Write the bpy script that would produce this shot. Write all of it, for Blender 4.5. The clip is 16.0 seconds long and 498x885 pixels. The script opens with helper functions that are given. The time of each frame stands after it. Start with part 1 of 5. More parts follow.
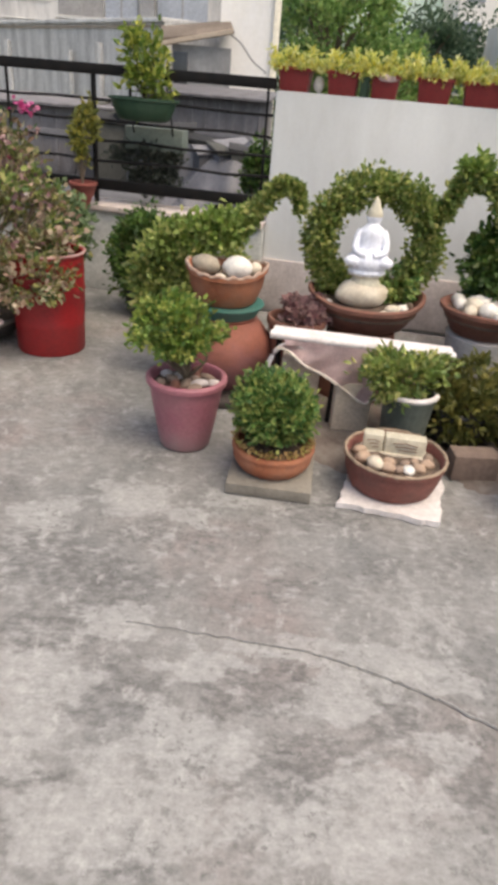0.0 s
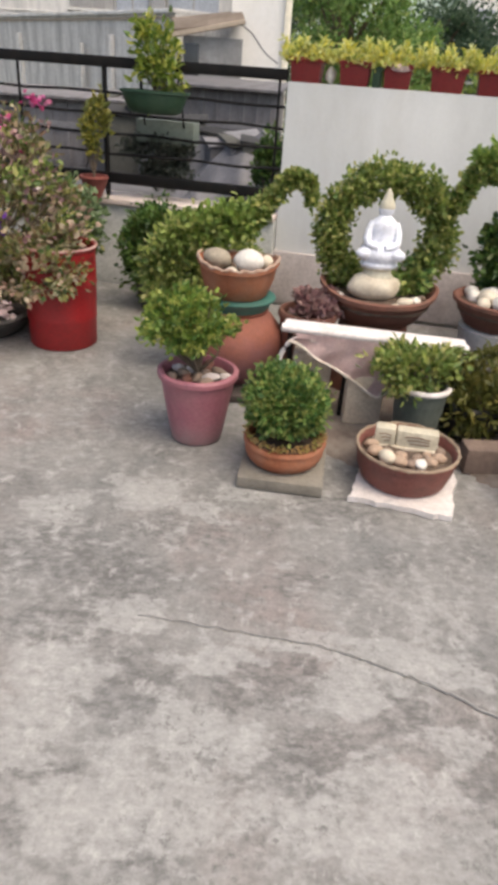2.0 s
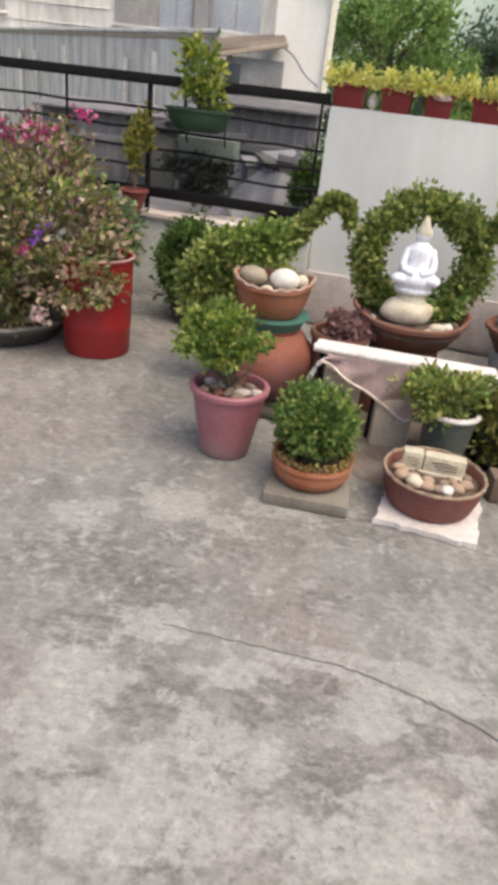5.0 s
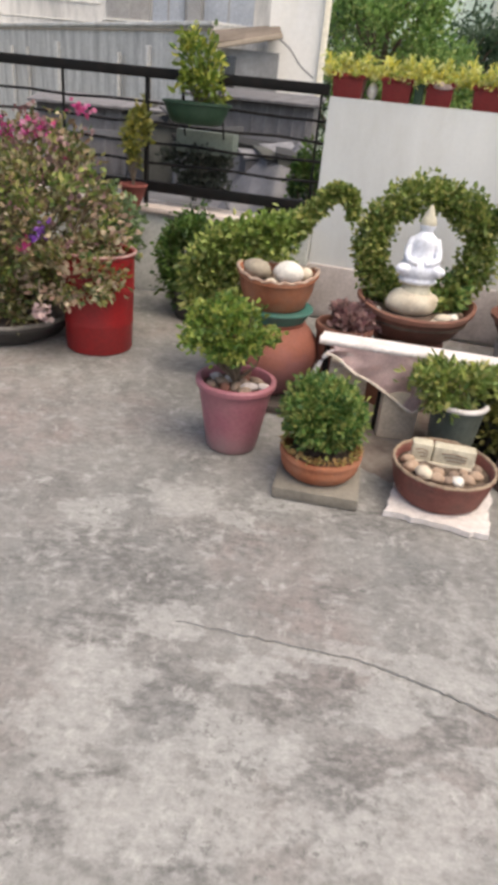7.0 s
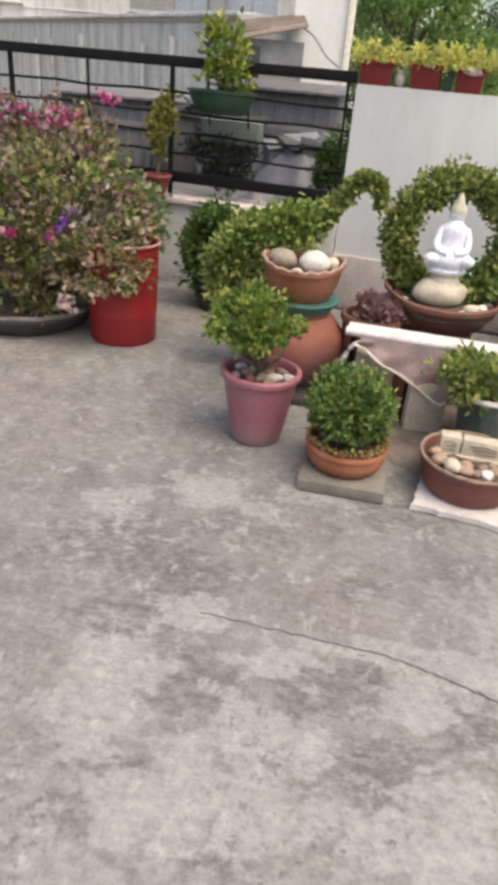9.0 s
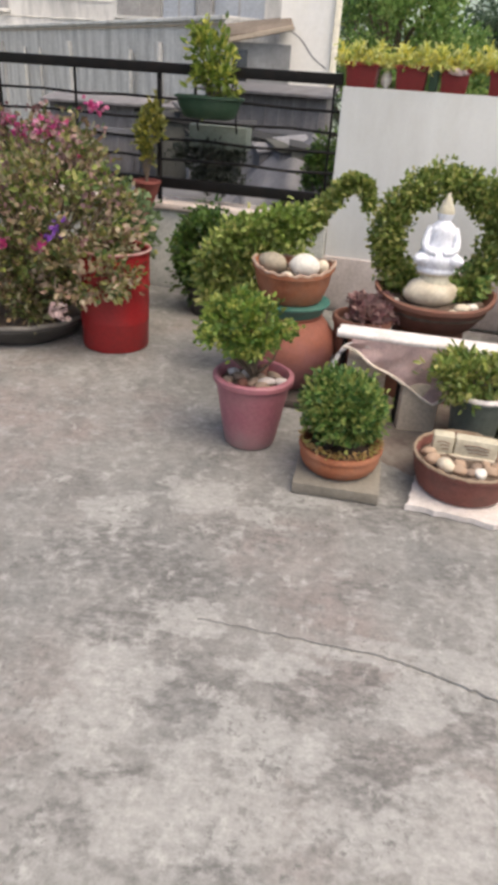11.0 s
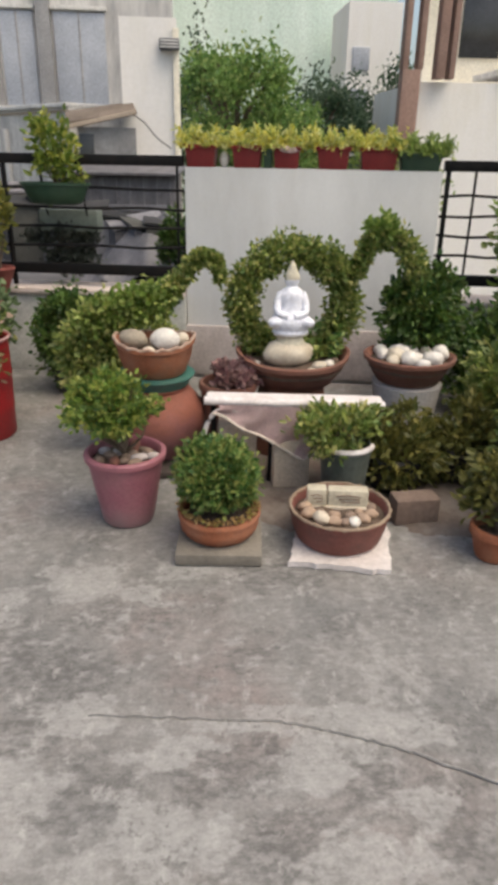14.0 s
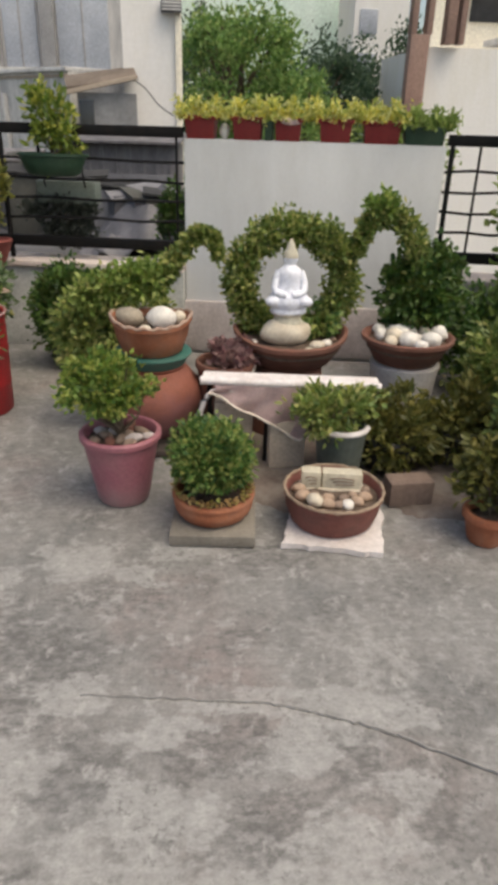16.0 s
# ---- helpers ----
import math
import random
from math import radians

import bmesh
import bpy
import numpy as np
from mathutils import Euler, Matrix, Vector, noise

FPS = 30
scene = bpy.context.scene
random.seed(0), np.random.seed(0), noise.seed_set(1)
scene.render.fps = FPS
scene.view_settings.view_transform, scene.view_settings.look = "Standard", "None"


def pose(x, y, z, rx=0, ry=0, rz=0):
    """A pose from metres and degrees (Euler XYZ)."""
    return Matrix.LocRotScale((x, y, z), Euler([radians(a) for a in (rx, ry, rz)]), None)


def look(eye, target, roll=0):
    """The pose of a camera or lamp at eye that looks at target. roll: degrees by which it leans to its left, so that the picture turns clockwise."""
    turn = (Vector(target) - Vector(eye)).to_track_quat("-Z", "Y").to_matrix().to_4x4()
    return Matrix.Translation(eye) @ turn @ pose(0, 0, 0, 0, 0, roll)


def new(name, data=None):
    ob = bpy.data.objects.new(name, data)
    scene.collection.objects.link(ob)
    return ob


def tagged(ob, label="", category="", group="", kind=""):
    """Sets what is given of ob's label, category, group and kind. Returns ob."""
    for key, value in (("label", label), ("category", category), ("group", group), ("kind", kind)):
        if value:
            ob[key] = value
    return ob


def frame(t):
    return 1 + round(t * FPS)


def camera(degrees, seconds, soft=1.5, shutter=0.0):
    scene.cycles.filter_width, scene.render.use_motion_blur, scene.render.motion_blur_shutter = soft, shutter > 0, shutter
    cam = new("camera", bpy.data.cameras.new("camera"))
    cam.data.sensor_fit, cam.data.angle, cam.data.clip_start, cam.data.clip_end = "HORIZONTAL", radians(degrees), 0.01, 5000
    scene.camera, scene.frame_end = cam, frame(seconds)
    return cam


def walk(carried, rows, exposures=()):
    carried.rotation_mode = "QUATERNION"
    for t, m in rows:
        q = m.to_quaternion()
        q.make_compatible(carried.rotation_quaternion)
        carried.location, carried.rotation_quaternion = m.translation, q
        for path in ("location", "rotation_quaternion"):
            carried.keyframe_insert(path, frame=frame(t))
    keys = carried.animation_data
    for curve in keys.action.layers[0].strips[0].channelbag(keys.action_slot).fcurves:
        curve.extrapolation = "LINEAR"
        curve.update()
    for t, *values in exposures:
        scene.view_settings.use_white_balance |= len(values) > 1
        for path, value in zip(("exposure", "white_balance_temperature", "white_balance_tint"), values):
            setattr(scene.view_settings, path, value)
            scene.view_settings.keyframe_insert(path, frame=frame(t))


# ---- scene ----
cam = camera(40.4, 16.0, soft=5.0)
PATH = [
    (0, (0.037, 0.017, 1.24), (0.033, 1.779, 0.295), 4.8),
    (0.5, (0.041, 0.021, 1.239), (0.003, 1.777, 0.28), 4.4),
    (1, (0.037, 0.024, 1.241), (-0.01, 1.763, 0.255), 4.6),
    (1.5, (0.038, 0.025, 1.233), (-0.014, 1.772, 0.262), 4.5),
    (2, (0.039, 0.019, 1.244), (0.001, 1.77, 0.277), 4.2),
    (2.5, (0.04, 0.042, 1.233), (-0.051, 1.763, 0.219), 4.1),
    (3, (0.024, 0.026, 1.247), (-0.1, 1.774, 0.282), 5.5),
    (3.5, (0.048, 0.015, 1.253), (-0.077, 1.762, 0.289), 5.6),
    (4, (0.037, -0.003, 1.254), (-0.084, 1.766, 0.33), 6.1),
    (6.5, (-0.041, -0.001, 1.249), (-0.102, 1.761, 0.304), 6.4),
    (7, (-0.035, 0.007, 1.243), (-0.12, 1.768, 0.298), 5.6),
    (7.5, (-0.044, 0.005, 1.25), (-0.12, 1.767, 0.306), 5.2),
    (8, (-0.051, 0.002, 1.247), (-0.151, 1.759, 0.297), 5.0),
    (8.5, (-0.052, 0.023, 1.221), (-0.186, 1.77, 0.256), 5.4),
    (11, (-0.037, 0.022, 1.234), (-0.174, 1.771, 0.274), 3.8),
    (11.5, (-0.036, 0.027, 1.241), (-0.101, 1.794, 0.307), 4.1),
    (12, (-0.036, 0.023, 1.255), (-0.045, 1.802, 0.342), 3.6),
    (12.5, (-0.003, 0.011, 1.26), (0.028, 1.803, 0.372), 2.0),
    (13, (0.024, 0.022, 1.26), (0.074, 1.806, 0.356), 0.6),
    (13.5, (0.028, 0.001, 1.289), (0.071, 1.808, 0.432), -0.2),
    (14, (0.025, 0.022, 1.275), (0.195, 1.852, 0.487), 1.0),
    (14.5, (0.008, 0.009, 1.313), (0.222, 1.807, 0.463), 1.2),
    (15, (0.071, 0.03, 1.27), (0.232, 1.835, 0.422), 0.2),
    (15.5, (0.051, 0.021, 1.276), (0.217, 1.825, 0.43), 1.1),
    (16, (0.049, 0.035, 1.312), (0.213, 1.83, 0.444), 1.6),
]
walk(cam, [(t, look(eye, target, roll)) for t, eye, target, roll in PATH],
     exposures=[(0.0, 0.76, 7300, 9), (12.5, 0.76, 7300, 9), (14.0, 0.46, 7350, 8), (16.0, 0.38, 7400, 7)])


# ---- world, sun, exposure ----
world = bpy.data.worlds.new("sky")
scene.world = world
world.use_nodes = True
wn = world.node_tree
sky = wn.nodes.new("ShaderNodeTexSky")
sky.sky_type, sky.sun_disc = "NISHITA", False
sky.sun_elevation, sky.sun_rotation = radians(64), radians(131)
sky.air_density, sky.dust_density, sky.ozone_density = 1.0, 4.0, 1.0
wn.links.new(sky.outputs[0], wn.nodes["Background"].inputs[0])
wn.nodes["Background"].inputs[1].default_value = 0.15
sun = new("sun", bpy.data.lights.new("sun", "SUN"))
sun.data.energy, sun.data.angle, sun.data.color = 1.25, radians(55), (1.0, 0.95, 0.87)
sun.matrix_world = look((4, -3.5, 11), (0, 0, 0))


# ---- materials ----
def nodes_of(name):
    m = bpy.data.materials.new(name)
    m.use_nodes = True
    return m, m.node_tree, m.node_tree.nodes["Principled BSDF"]


def noise_node(nt, scale, detail=6, rough=0.6, source="Object", stretch=None):
    tc, mp, n = nt.nodes.new("ShaderNodeTexCoord"), nt.nodes.new("ShaderNodeMapping"), nt.nodes.new("ShaderNodeTexNoise")
    n.inputs["Scale"].default_value, n.inputs["Detail"].default_value, n.inputs["Roughness"].default_value = scale, detail, rough
    if stretch:
        mp.inputs["Scale"].default_value = stretch
    nt.links.new(tc.outputs[source], mp.inputs[0])
    nt.links.new(mp.outputs[0], n.inputs[0])
    return n


def ramp(nt, fac, stops):
    r = nt.nodes.new("ShaderNodeValToRGB")
    while len(r.color_ramp.elements) < len(stops):
        r.color_ramp.elements.new(0.5)
    for e, (p, c) in zip(r.color_ramp.elements, stops):
        e.position, e.color = p, (*c, 1)
    nt.links.new(fac, r.inputs[0])
    return r


def mixed(nt, fac, a, b, mode="MIX"):
    m = nt.nodes.new("ShaderNodeMix")
    m.data_type, m.blend_type = "RGBA", mode
    for socket, v in ((m.inputs[0], fac), (m.inputs[6], a), (m.inputs[7], b)):
        if isinstance(v, (int, float)):
            socket.default_value = v
        elif isinstance(v, tuple):
            socket.default_value = (*v, 1)
        else:
            nt.links.new(v, socket)
    return m.outputs[2]


def bumped(nt, bs, height, strength, distance=0.01):
    b = nt.nodes.new("ShaderNodeBump")
    b.inputs["Strength"].default_value, b.inputs["Distance"].default_value = strength, distance
    nt.links.new(height, b.inputs["Height"])
    nt.links.new(b.outputs[0], bs.inputs["Normal"])


def surface(name, a, b, scale=8, fine=60, rough=0.7, bump=0.25, metal=0.0, dirt=None, dirt_scale=3, dirt_amount=0.5, stretch=None, grain_amount=1.0, gloss=0.5):
    """A worn surface: two tones at one scale, fine grain at another, dirt in patches."""
    m, nt, bs = nodes_of(name)
    big, small = noise_node(nt, scale, stretch=stretch), noise_node(nt, fine, 4)
    col = ramp(nt, big.outputs[0], [(0.32, a), (0.68, b)]).outputs[0]
    grain = ramp(nt, small.outputs[0], [(0.3, (1 - 0.18 * grain_amount,) * 3), (0.7, (1 + 0.12 * grain_amount,) * 3)]).outputs[0]
    col = mixed(nt, 1.0, col, grain, "MULTIPLY")
    if dirt:
        d = noise_node(nt, dirt_scale, 8, 0.7, stretch=stretch)
        fac = ramp(nt, d.outputs[0], [(0.45, (0, 0, 0)), (0.72, (dirt_amount,) * 3)]).outputs[0]
        col = mixed(nt, fac, col, dirt)
    nt.links.new(col, bs.inputs["Base Color"])
    bs.inputs["Roughness"].default_value, bs.inputs["Metallic"].default_value, bs.inputs["Specular IOR Level"].default_value = rough, metal, gloss
    bumped(nt, bs, small.outputs[0], bump, 0.004)
    return m


def bloomed(m, tone, low, high):
    """A chalky bloom on clay or plastic, thickest at the foot, with a ragged upper edge."""
    nt = m.node_tree
    bs = nt.nodes["Principled BSDF"]
    old = bs.inputs["Base Color"].links[0].from_socket
    tc, sep, add = nt.nodes.new("ShaderNodeTexCoord"), nt.nodes.new("ShaderNodeSeparateXYZ"), nt.nodes.new("ShaderNodeMath")
    nt.links.new(tc.outputs["Object"], sep.inputs[0])
    add.operation, add.inputs[1].default_value = "MULTIPLY_ADD", 0.25
    nt.links.new(noise_node(nt, 9, 6, 0.65).outputs[0], add.inputs[0])
    nt.links.new(sep.outputs[2], add.inputs[2])
    fac = ramp(nt, add.outputs[0], [(low + 0.125, (0.75,) * 3), (high + 0.125, (0, 0, 0))]).outputs[0]
    nt.links.new(mixed(nt, fac, old, tone), bs.inputs["Base Color"])
    return m


def leafy(name, tones, rough=0.45, glow=0.35):
    """Leaves: each one takes its own tone; light passes through a little."""
    m, nt, bs = nodes_of(name)
    g = nt.nodes.new("ShaderNodeNewGeometry")
    n = len(tones)
    r = ramp(nt, g.outputs["Random Per Island"], [((i + 0.5) / n, c) for i, c in enumerate(tones)])
    patch = noise_node(nt, 9, 3)
    shade = ramp(nt, patch.outputs[0], [(0.3, (0.72,) * 3), (0.7, (1.2,) * 3)]).outputs[0]
    col = mixed(nt, 1.0, r.outputs[0], shade, "MULTIPLY")
    nt.links.new(col, bs.inputs["Base Color"])
    bs.inputs["Roughness"].default_value = rough
    tr, add = nt.nodes.new("ShaderNodeBsdfTranslucent"), nt.nodes.new("ShaderNodeMixShader")
    nt.links.new(col, tr.inputs[0])
    add.inputs[0].default_value = glow
    nt.links.new(bs.outputs[0], add.inputs[1])
    nt.links.new(tr.outputs[0], add.inputs[2])
    nt.links.new(add.outputs[0], nt.nodes["Material Output"].inputs[0])
    return m


PALE_SPOTS = [(-0.02, 1.94, 0.078, 0.042), (-0.14, 1.82, 0.056, 0.045), (-0.33, 1.89, 0.085, 0.083), (-0.59, 1.77, 0.071, 0.052), (-0.39, 1.12, 0.078, 0.044), (-0.25, 1.32, 0.073, 0.038), (-0.04, 1.19, 0.076, 0.022), (-0.4, 0.98, 0.083, 0.053), (-0.06, 0.99, 0.067, 0.064), (-0.19, 0.9, 0.036, 0.026),
              (0.04, 0.96, 0.053, 0.034), (-0.23, 0.78, 0.09, 0.062), (-0.06, 0.82, 0.066, 0.063), (0.29, 1.14, 0.054, 0.066), (0.48, 1.22, 0.107, 0.05), (0.19, 1.26, 0.116, 0.025), (0.37, 0.9, 0.093, 0.043), (0.23, 0.8, 0.119, 0.043), (0.53, 1.0, 0.043, 0.035), (-0.39, 0.89, 0.045, 0.019)]
DARK_SPOTS = [(-0.4, 1.25, 0.105, 0.07), (-0.29, 1.45, 0.078, 0.077), (-0.36, 0.86, 0.066, 0.034), (-0.36, 0.75, 0.062, 0.034), (-0.03, 0.9, 0.035, 0.018), (0.21, 0.92, 0.1, 0.058), (0.54, 0.92, 0.036, 0.051), (-0.13, 0.71, 0.07, 0.028), (0.11, 0.79, 0.03, 0.015),
              (0.18, 1.14, 0.108, 0.041), (0.03, 1.1, 0.079, 0.045), (0.41, 1.1, 0.059, 0.087), (-0.25, 1.08, 0.102, 0.065), (0.17, 1.49, 0.048, 0.047), (-0.04, 0.8, 0.015, 0.024), (0.31, 1.89, 0.117, 0.06), (-0.2, 1.69, 0.122, 0.058), (-0.55, 1.55, 0.129, 0.081)]


def vector_math(nt, mode, a, b=None, scalar=None):
    n = nt.nodes.new("ShaderNodeVectorMath")
    n.operation = mode
    for socket, v in ((n.inputs[0], a), (n.inputs[1], b)):
        if isinstance(v, tuple):
            socket.default_value = v
        elif v is not None:
            nt.links.new(v, socket)
    if scalar is not None:
        n.inputs["Scale"].default_value = scalar
    return n


def spots(nt, where, places):
    """How near the floor is to any of the stains: 1 in the middle of one, 0 outside."""
    out = None
    for x, y, a, b in places:
        d = vector_math(nt, "MULTIPLY", vector_math(nt, "SUBTRACT", where, (x, y, 0)).outputs[0], (0.8 / a, 0.8 / b, 0))
        near = nt.nodes.new("ShaderNodeMath")
        near.operation, near.use_clamp, near.inputs[0].default_value = "SUBTRACT", True, 1.5
        nt.links.new(vector_math(nt, "LENGTH", d.outputs[0]).outputs["Value"], near.inputs[1])
        if out is None:
            out = near
            continue
        top = nt.nodes.new("ShaderNodeMath")
        top.operation = "MAXIMUM"
        nt.links.new(out.outputs[0], top.inputs[0])
        nt.links.new(near.outputs[0], top.inputs[1])
        out = top
    ragged = nt.nodes.new("ShaderNodeMath")
    ragged.operation, ragged.inputs[1].default_value = "MULTIPLY_ADD", 3.0
    nt.links.new(noise_node(nt, 15, 10, 0.62, stretch=(0.8, 1.2, 1)).outputs[0], ragged.inputs[0])
    nt.links.new(out.outputs[0], ragged.inputs[2])
    return ragged


def halved(nt, node):
    half = nt.nodes.new("ShaderNodeMath")
    half.operation, half.inputs[1].default_value = "MULTIPLY", 0.5
    nt.links.new(node.outputs[0], half.inputs[0])
    return half.outputs[0]


def concrete_floor():
    """Old cement: grey and pinkish zones, pale worn patches, dark pitted stains, brighter light painted on the near
    floor.
    """
    m, nt, bs = nodes_of("weathered_concrete")
    zone, patch = noise_node(nt, 1.1, 6, 0.55), noise_node(nt, 3.4, 10, 0.6, stretch=(1.15, 0.9, 1))
    pale, stain = noise_node(nt, 2.5, 11, 0.63, stretch=(1.1, 0.9, 1)), noise_node(nt, 5.0, 11, 0.66, stretch=(1.15, 0.9, 1))
    streak, pits = noise_node(nt, 13, 8, 0.7, stretch=(1.2, 0.8, 1)), noise_node(nt, 46, 6, 0.75)
    fine = noise_node(nt, 110, 4, 0.6)
    col = ramp(nt, zone.outputs[0], [(0.38, (0.165, 0.166, 0.163)), (0.5, (0.2, 0.194, 0.187)), (0.6, (0.225, 0.193, 0.184))]).outputs[0]
    col = mixed(nt, ramp(nt, patch.outputs[0], [(0.43, (0, 0, 0)), (0.58, (0.5,) * 3)]).outputs[0], col, (0.262, 0.252, 0.243))
    # brighter light on the near floor, put into the colour as a ragged gradient
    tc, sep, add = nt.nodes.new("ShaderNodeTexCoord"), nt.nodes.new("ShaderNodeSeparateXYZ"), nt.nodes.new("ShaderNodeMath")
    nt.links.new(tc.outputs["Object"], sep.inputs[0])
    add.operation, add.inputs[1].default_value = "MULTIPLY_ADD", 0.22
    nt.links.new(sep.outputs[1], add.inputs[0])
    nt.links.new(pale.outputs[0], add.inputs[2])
    near_light = ramp(nt, add.outputs[0], [(0.6, (0.5,) * 3), (0.74, (0, 0, 0))]).outputs[0]
    col = mixed(nt, near_light, col, (0.3, 0.294, 0.286))
    warp = noise_node(nt, 9, 6, 0.65)
    shift = vector_math(nt, "SCALE", vector_math(nt, "SUBTRACT", warp.outputs[1], (0.5, 0.5, 0.5)).outputs[0], scalar=0.2)
    where = vector_math(nt, "ADD", tc.outputs["Object"], shift.outputs[0]).outputs[0]
    light, dark = spots(nt, where, PALE_SPOTS), spots(nt, where, DARK_SPOTS)
    col = mixed(nt, ramp(nt, pale.outputs[0], [(0.54, (0, 0, 0)), (0.62, (0.6,) * 3)]).outputs[0], col, (0.36, 0.352, 0.342))
    col = mixed(nt, ramp(nt, stain.outputs[0], [(0.51, (0, 0, 0)), (0.6, (0.5,) * 3)]).outputs[0], col, (0.135, 0.13, 0.127))
    speck = noise_node(nt, 34, 9, 0.7, stretch=(0.8, 1.3, 1))
    grit = ramp(nt, speck.outputs[0], [(0.42, (0.22,) * 3), (0.56, (1,) * 3)]).outputs[0]
    fac = mixed(nt, 1.0, ramp(nt, halved(nt, dark), [(0.8, (0, 0, 0)), (1.0, (0.62,) * 3)]).outputs[0], grit, "MULTIPLY")
    col = mixed(nt, fac, col, (0.112, 0.108, 0.105))
    col = mixed(nt, ramp(nt, halved(nt, light), [(0.8, (0, 0, 0)), (1.0, (0.62,) * 3)]).outputs[0], col, (0.345, 0.34, 0.331))
    col = mixed(nt, 1.0, col, ramp(nt, speck.outputs[0], [(0.36, (1.1,) * 3), (0.5, (0.96,) * 3), (0.64, (0.79,) * 3)]).outputs[0], "MULTIPLY")
    col = mixed(nt, ramp(nt, streak.outputs[0], [(0.57, (0, 0, 0)), (0.66, (0.5,) * 3)]).outputs[0], col, (0.43, 0.42, 0.405))
    mask = mixed(nt, 1.0, ramp(nt, pits.outputs[0], [(0.54, (0, 0, 0)), (0.6, (1,) * 3)]).outputs[0], ramp(nt, patch.outputs[0], [(0.42, (0.6,) * 3), (0.56, (0.04,) * 3)]).outputs[0], "MULTIPLY")
    col = mixed(nt, mask, col, (0.09, 0.088, 0.085))
    col = mixed(nt, 1.0, col, ramp(nt, fine.outputs[0], [(0.3, (0.86,) * 3), (0.7, (1.1,) * 3)]).outputs[0], "MULTIPLY")
    nt.links.new(col, bs.inputs["Base Color"])
    nt.links.new(ramp(nt, stain.outputs[0], [(0.4, (0.6,) * 3), (0.65, (0.85,) * 3)]).outputs[0], bs.inputs["Roughness"])
    bumped(nt, bs, stain.outputs[0], 0.35, 0.006)
    return m


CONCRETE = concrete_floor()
PLASTER = surface("white_plaster", (0.575, 0.58, 0.575), (0.67, 0.675, 0.67), 1.6, 70, 0.85, 0.04, dirt=(0.42, 0.4, 0.36), dirt_scale=2.2, dirt_amount=0.3, stretch=(1.6, 1.6, 0.5), grain_amount=0.15)
SKIRT = surface("pinkish_cement", (0.48, 0.42, 0.41), (0.58, 0.52, 0.5), 4, 60, 0.85, 0.25, dirt=(0.25, 0.2, 0.18), dirt_amount=0.5)
PARAPET = surface("grey_plaster", (0.42, 0.43, 0.41), (0.55, 0.55, 0.53), 3, 60, 0.85, 0.25, dirt=(0.22, 0.22, 0.2), dirt_scale=4, dirt_amount=0.6)
COPING = surface("pale_pink_coping", (0.55, 0.46, 0.42), (0.68, 0.6, 0.55), 6, 60, 0.8, 0.2, dirt=(0.3, 0.24, 0.2), dirt_amount=0.5)
BLACK_IRON = surface("black_painted_iron", (0.004, 0.004, 0.0045), (0.009, 0.0085, 0.0085), 20, 120, 0.55, 0.05, dirt=(0.03, 0.018, 0.014), dirt_scale=12, dirt_amount=0.3, gloss=0.2)
TERRACOTTA = surface("terracotta", (0.26, 0.08, 0.038), (0.37, 0.13, 0.06), 9, 80, 0.8, 0.2, dirt=(0.26, 0.17, 0.13), dirt_scale=7, dirt_amount=0.5)
OLD_TERRACOTTA = surface("old_terracotta", (0.15, 0.06, 0.042), (0.22, 0.092, 0.064), 8, 80, 0.85, 0.3, dirt=(0.1, 0.065, 0.05), dirt_scale=5, dirt_amount=0.7)
MAROON = surface("maroon_clay", (0.19, 0.011, 0.013), (0.27, 0.02, 0.021), 9, 80, 0.6, 0.15, dirt=(0.07, 0.025, 0.02), dirt_amount=0.5)
PINK_PLASTIC = bloomed(surface("faded_pink_plastic", (0.29, 0.1, 0.13), (0.35, 0.135, 0.165), 5, 80, 0.5, 0.04, dirt=(0.26, 0.15, 0.14), dirt_scale=9, dirt_amount=0.4), (0.25, 0.18, 0.18), 0.0, 0.1)
RED_PAINT = surface("red_painted_drum", (0.24, 0.007, 0.01), (0.32, 0.013, 0.015), 4, 60, 0.5, 0.05, dirt=(0.1, 0.012, 0.014), dirt_scale=4, dirt_amount=0.6)
TEAL_PAINT = surface("teal_paint", (0.02, 0.12, 0.1), (0.04, 0.18, 0.15), 9, 60, 0.6, 0.15, dirt=(0.14, 0.13, 0.1), dirt_amount=0.4)
BLACK_POT = surface("dark_grey_pot", (0.022, 0.021, 0.02), (0.045, 0.042, 0.04), 8, 60, 0.7, 0.2, dirt=(0.1, 0.09, 0.08), dirt_scale=5, dirt_amount=0.4)
GREEN_PLASTIC = surface("dark_green_plastic", (0.014, 0.045, 0.025), (0.024, 0.065, 0.036), 6, 60, 0.45, 0.08, dirt=(0.07, 0.09, 0.06), dirt_amount=0.5)
GREY_GREEN = surface("grey_green_pot", (0.065, 0.08, 0.07), (0.11, 0.125, 0.11), 8, 60, 0.7, 0.2, dirt=(0.04, 0.05, 0.04), dirt_amount=0.5)
PALE_POT = surface("pale_grey_pot", (0.4, 0.38, 0.37), (0.5, 0.48, 0.47), 6, 60, 0.75, 0.15, dirt=(0.24, 0.22, 0.2), dirt_amount=0.5)
SOIL = surface("dry_soil", (0.06, 0.04, 0.028), (0.14, 0.1, 0.075), 30, 160, 0.95, 0.8)
STONE = surface("pale_stone", (0.5, 0.43, 0.33), (0.66, 0.6, 0.5), 14, 90, 0.6, 0.2, dirt=(0.38, 0.3, 0.22), dirt_scale=9, dirt_amount=0.5)
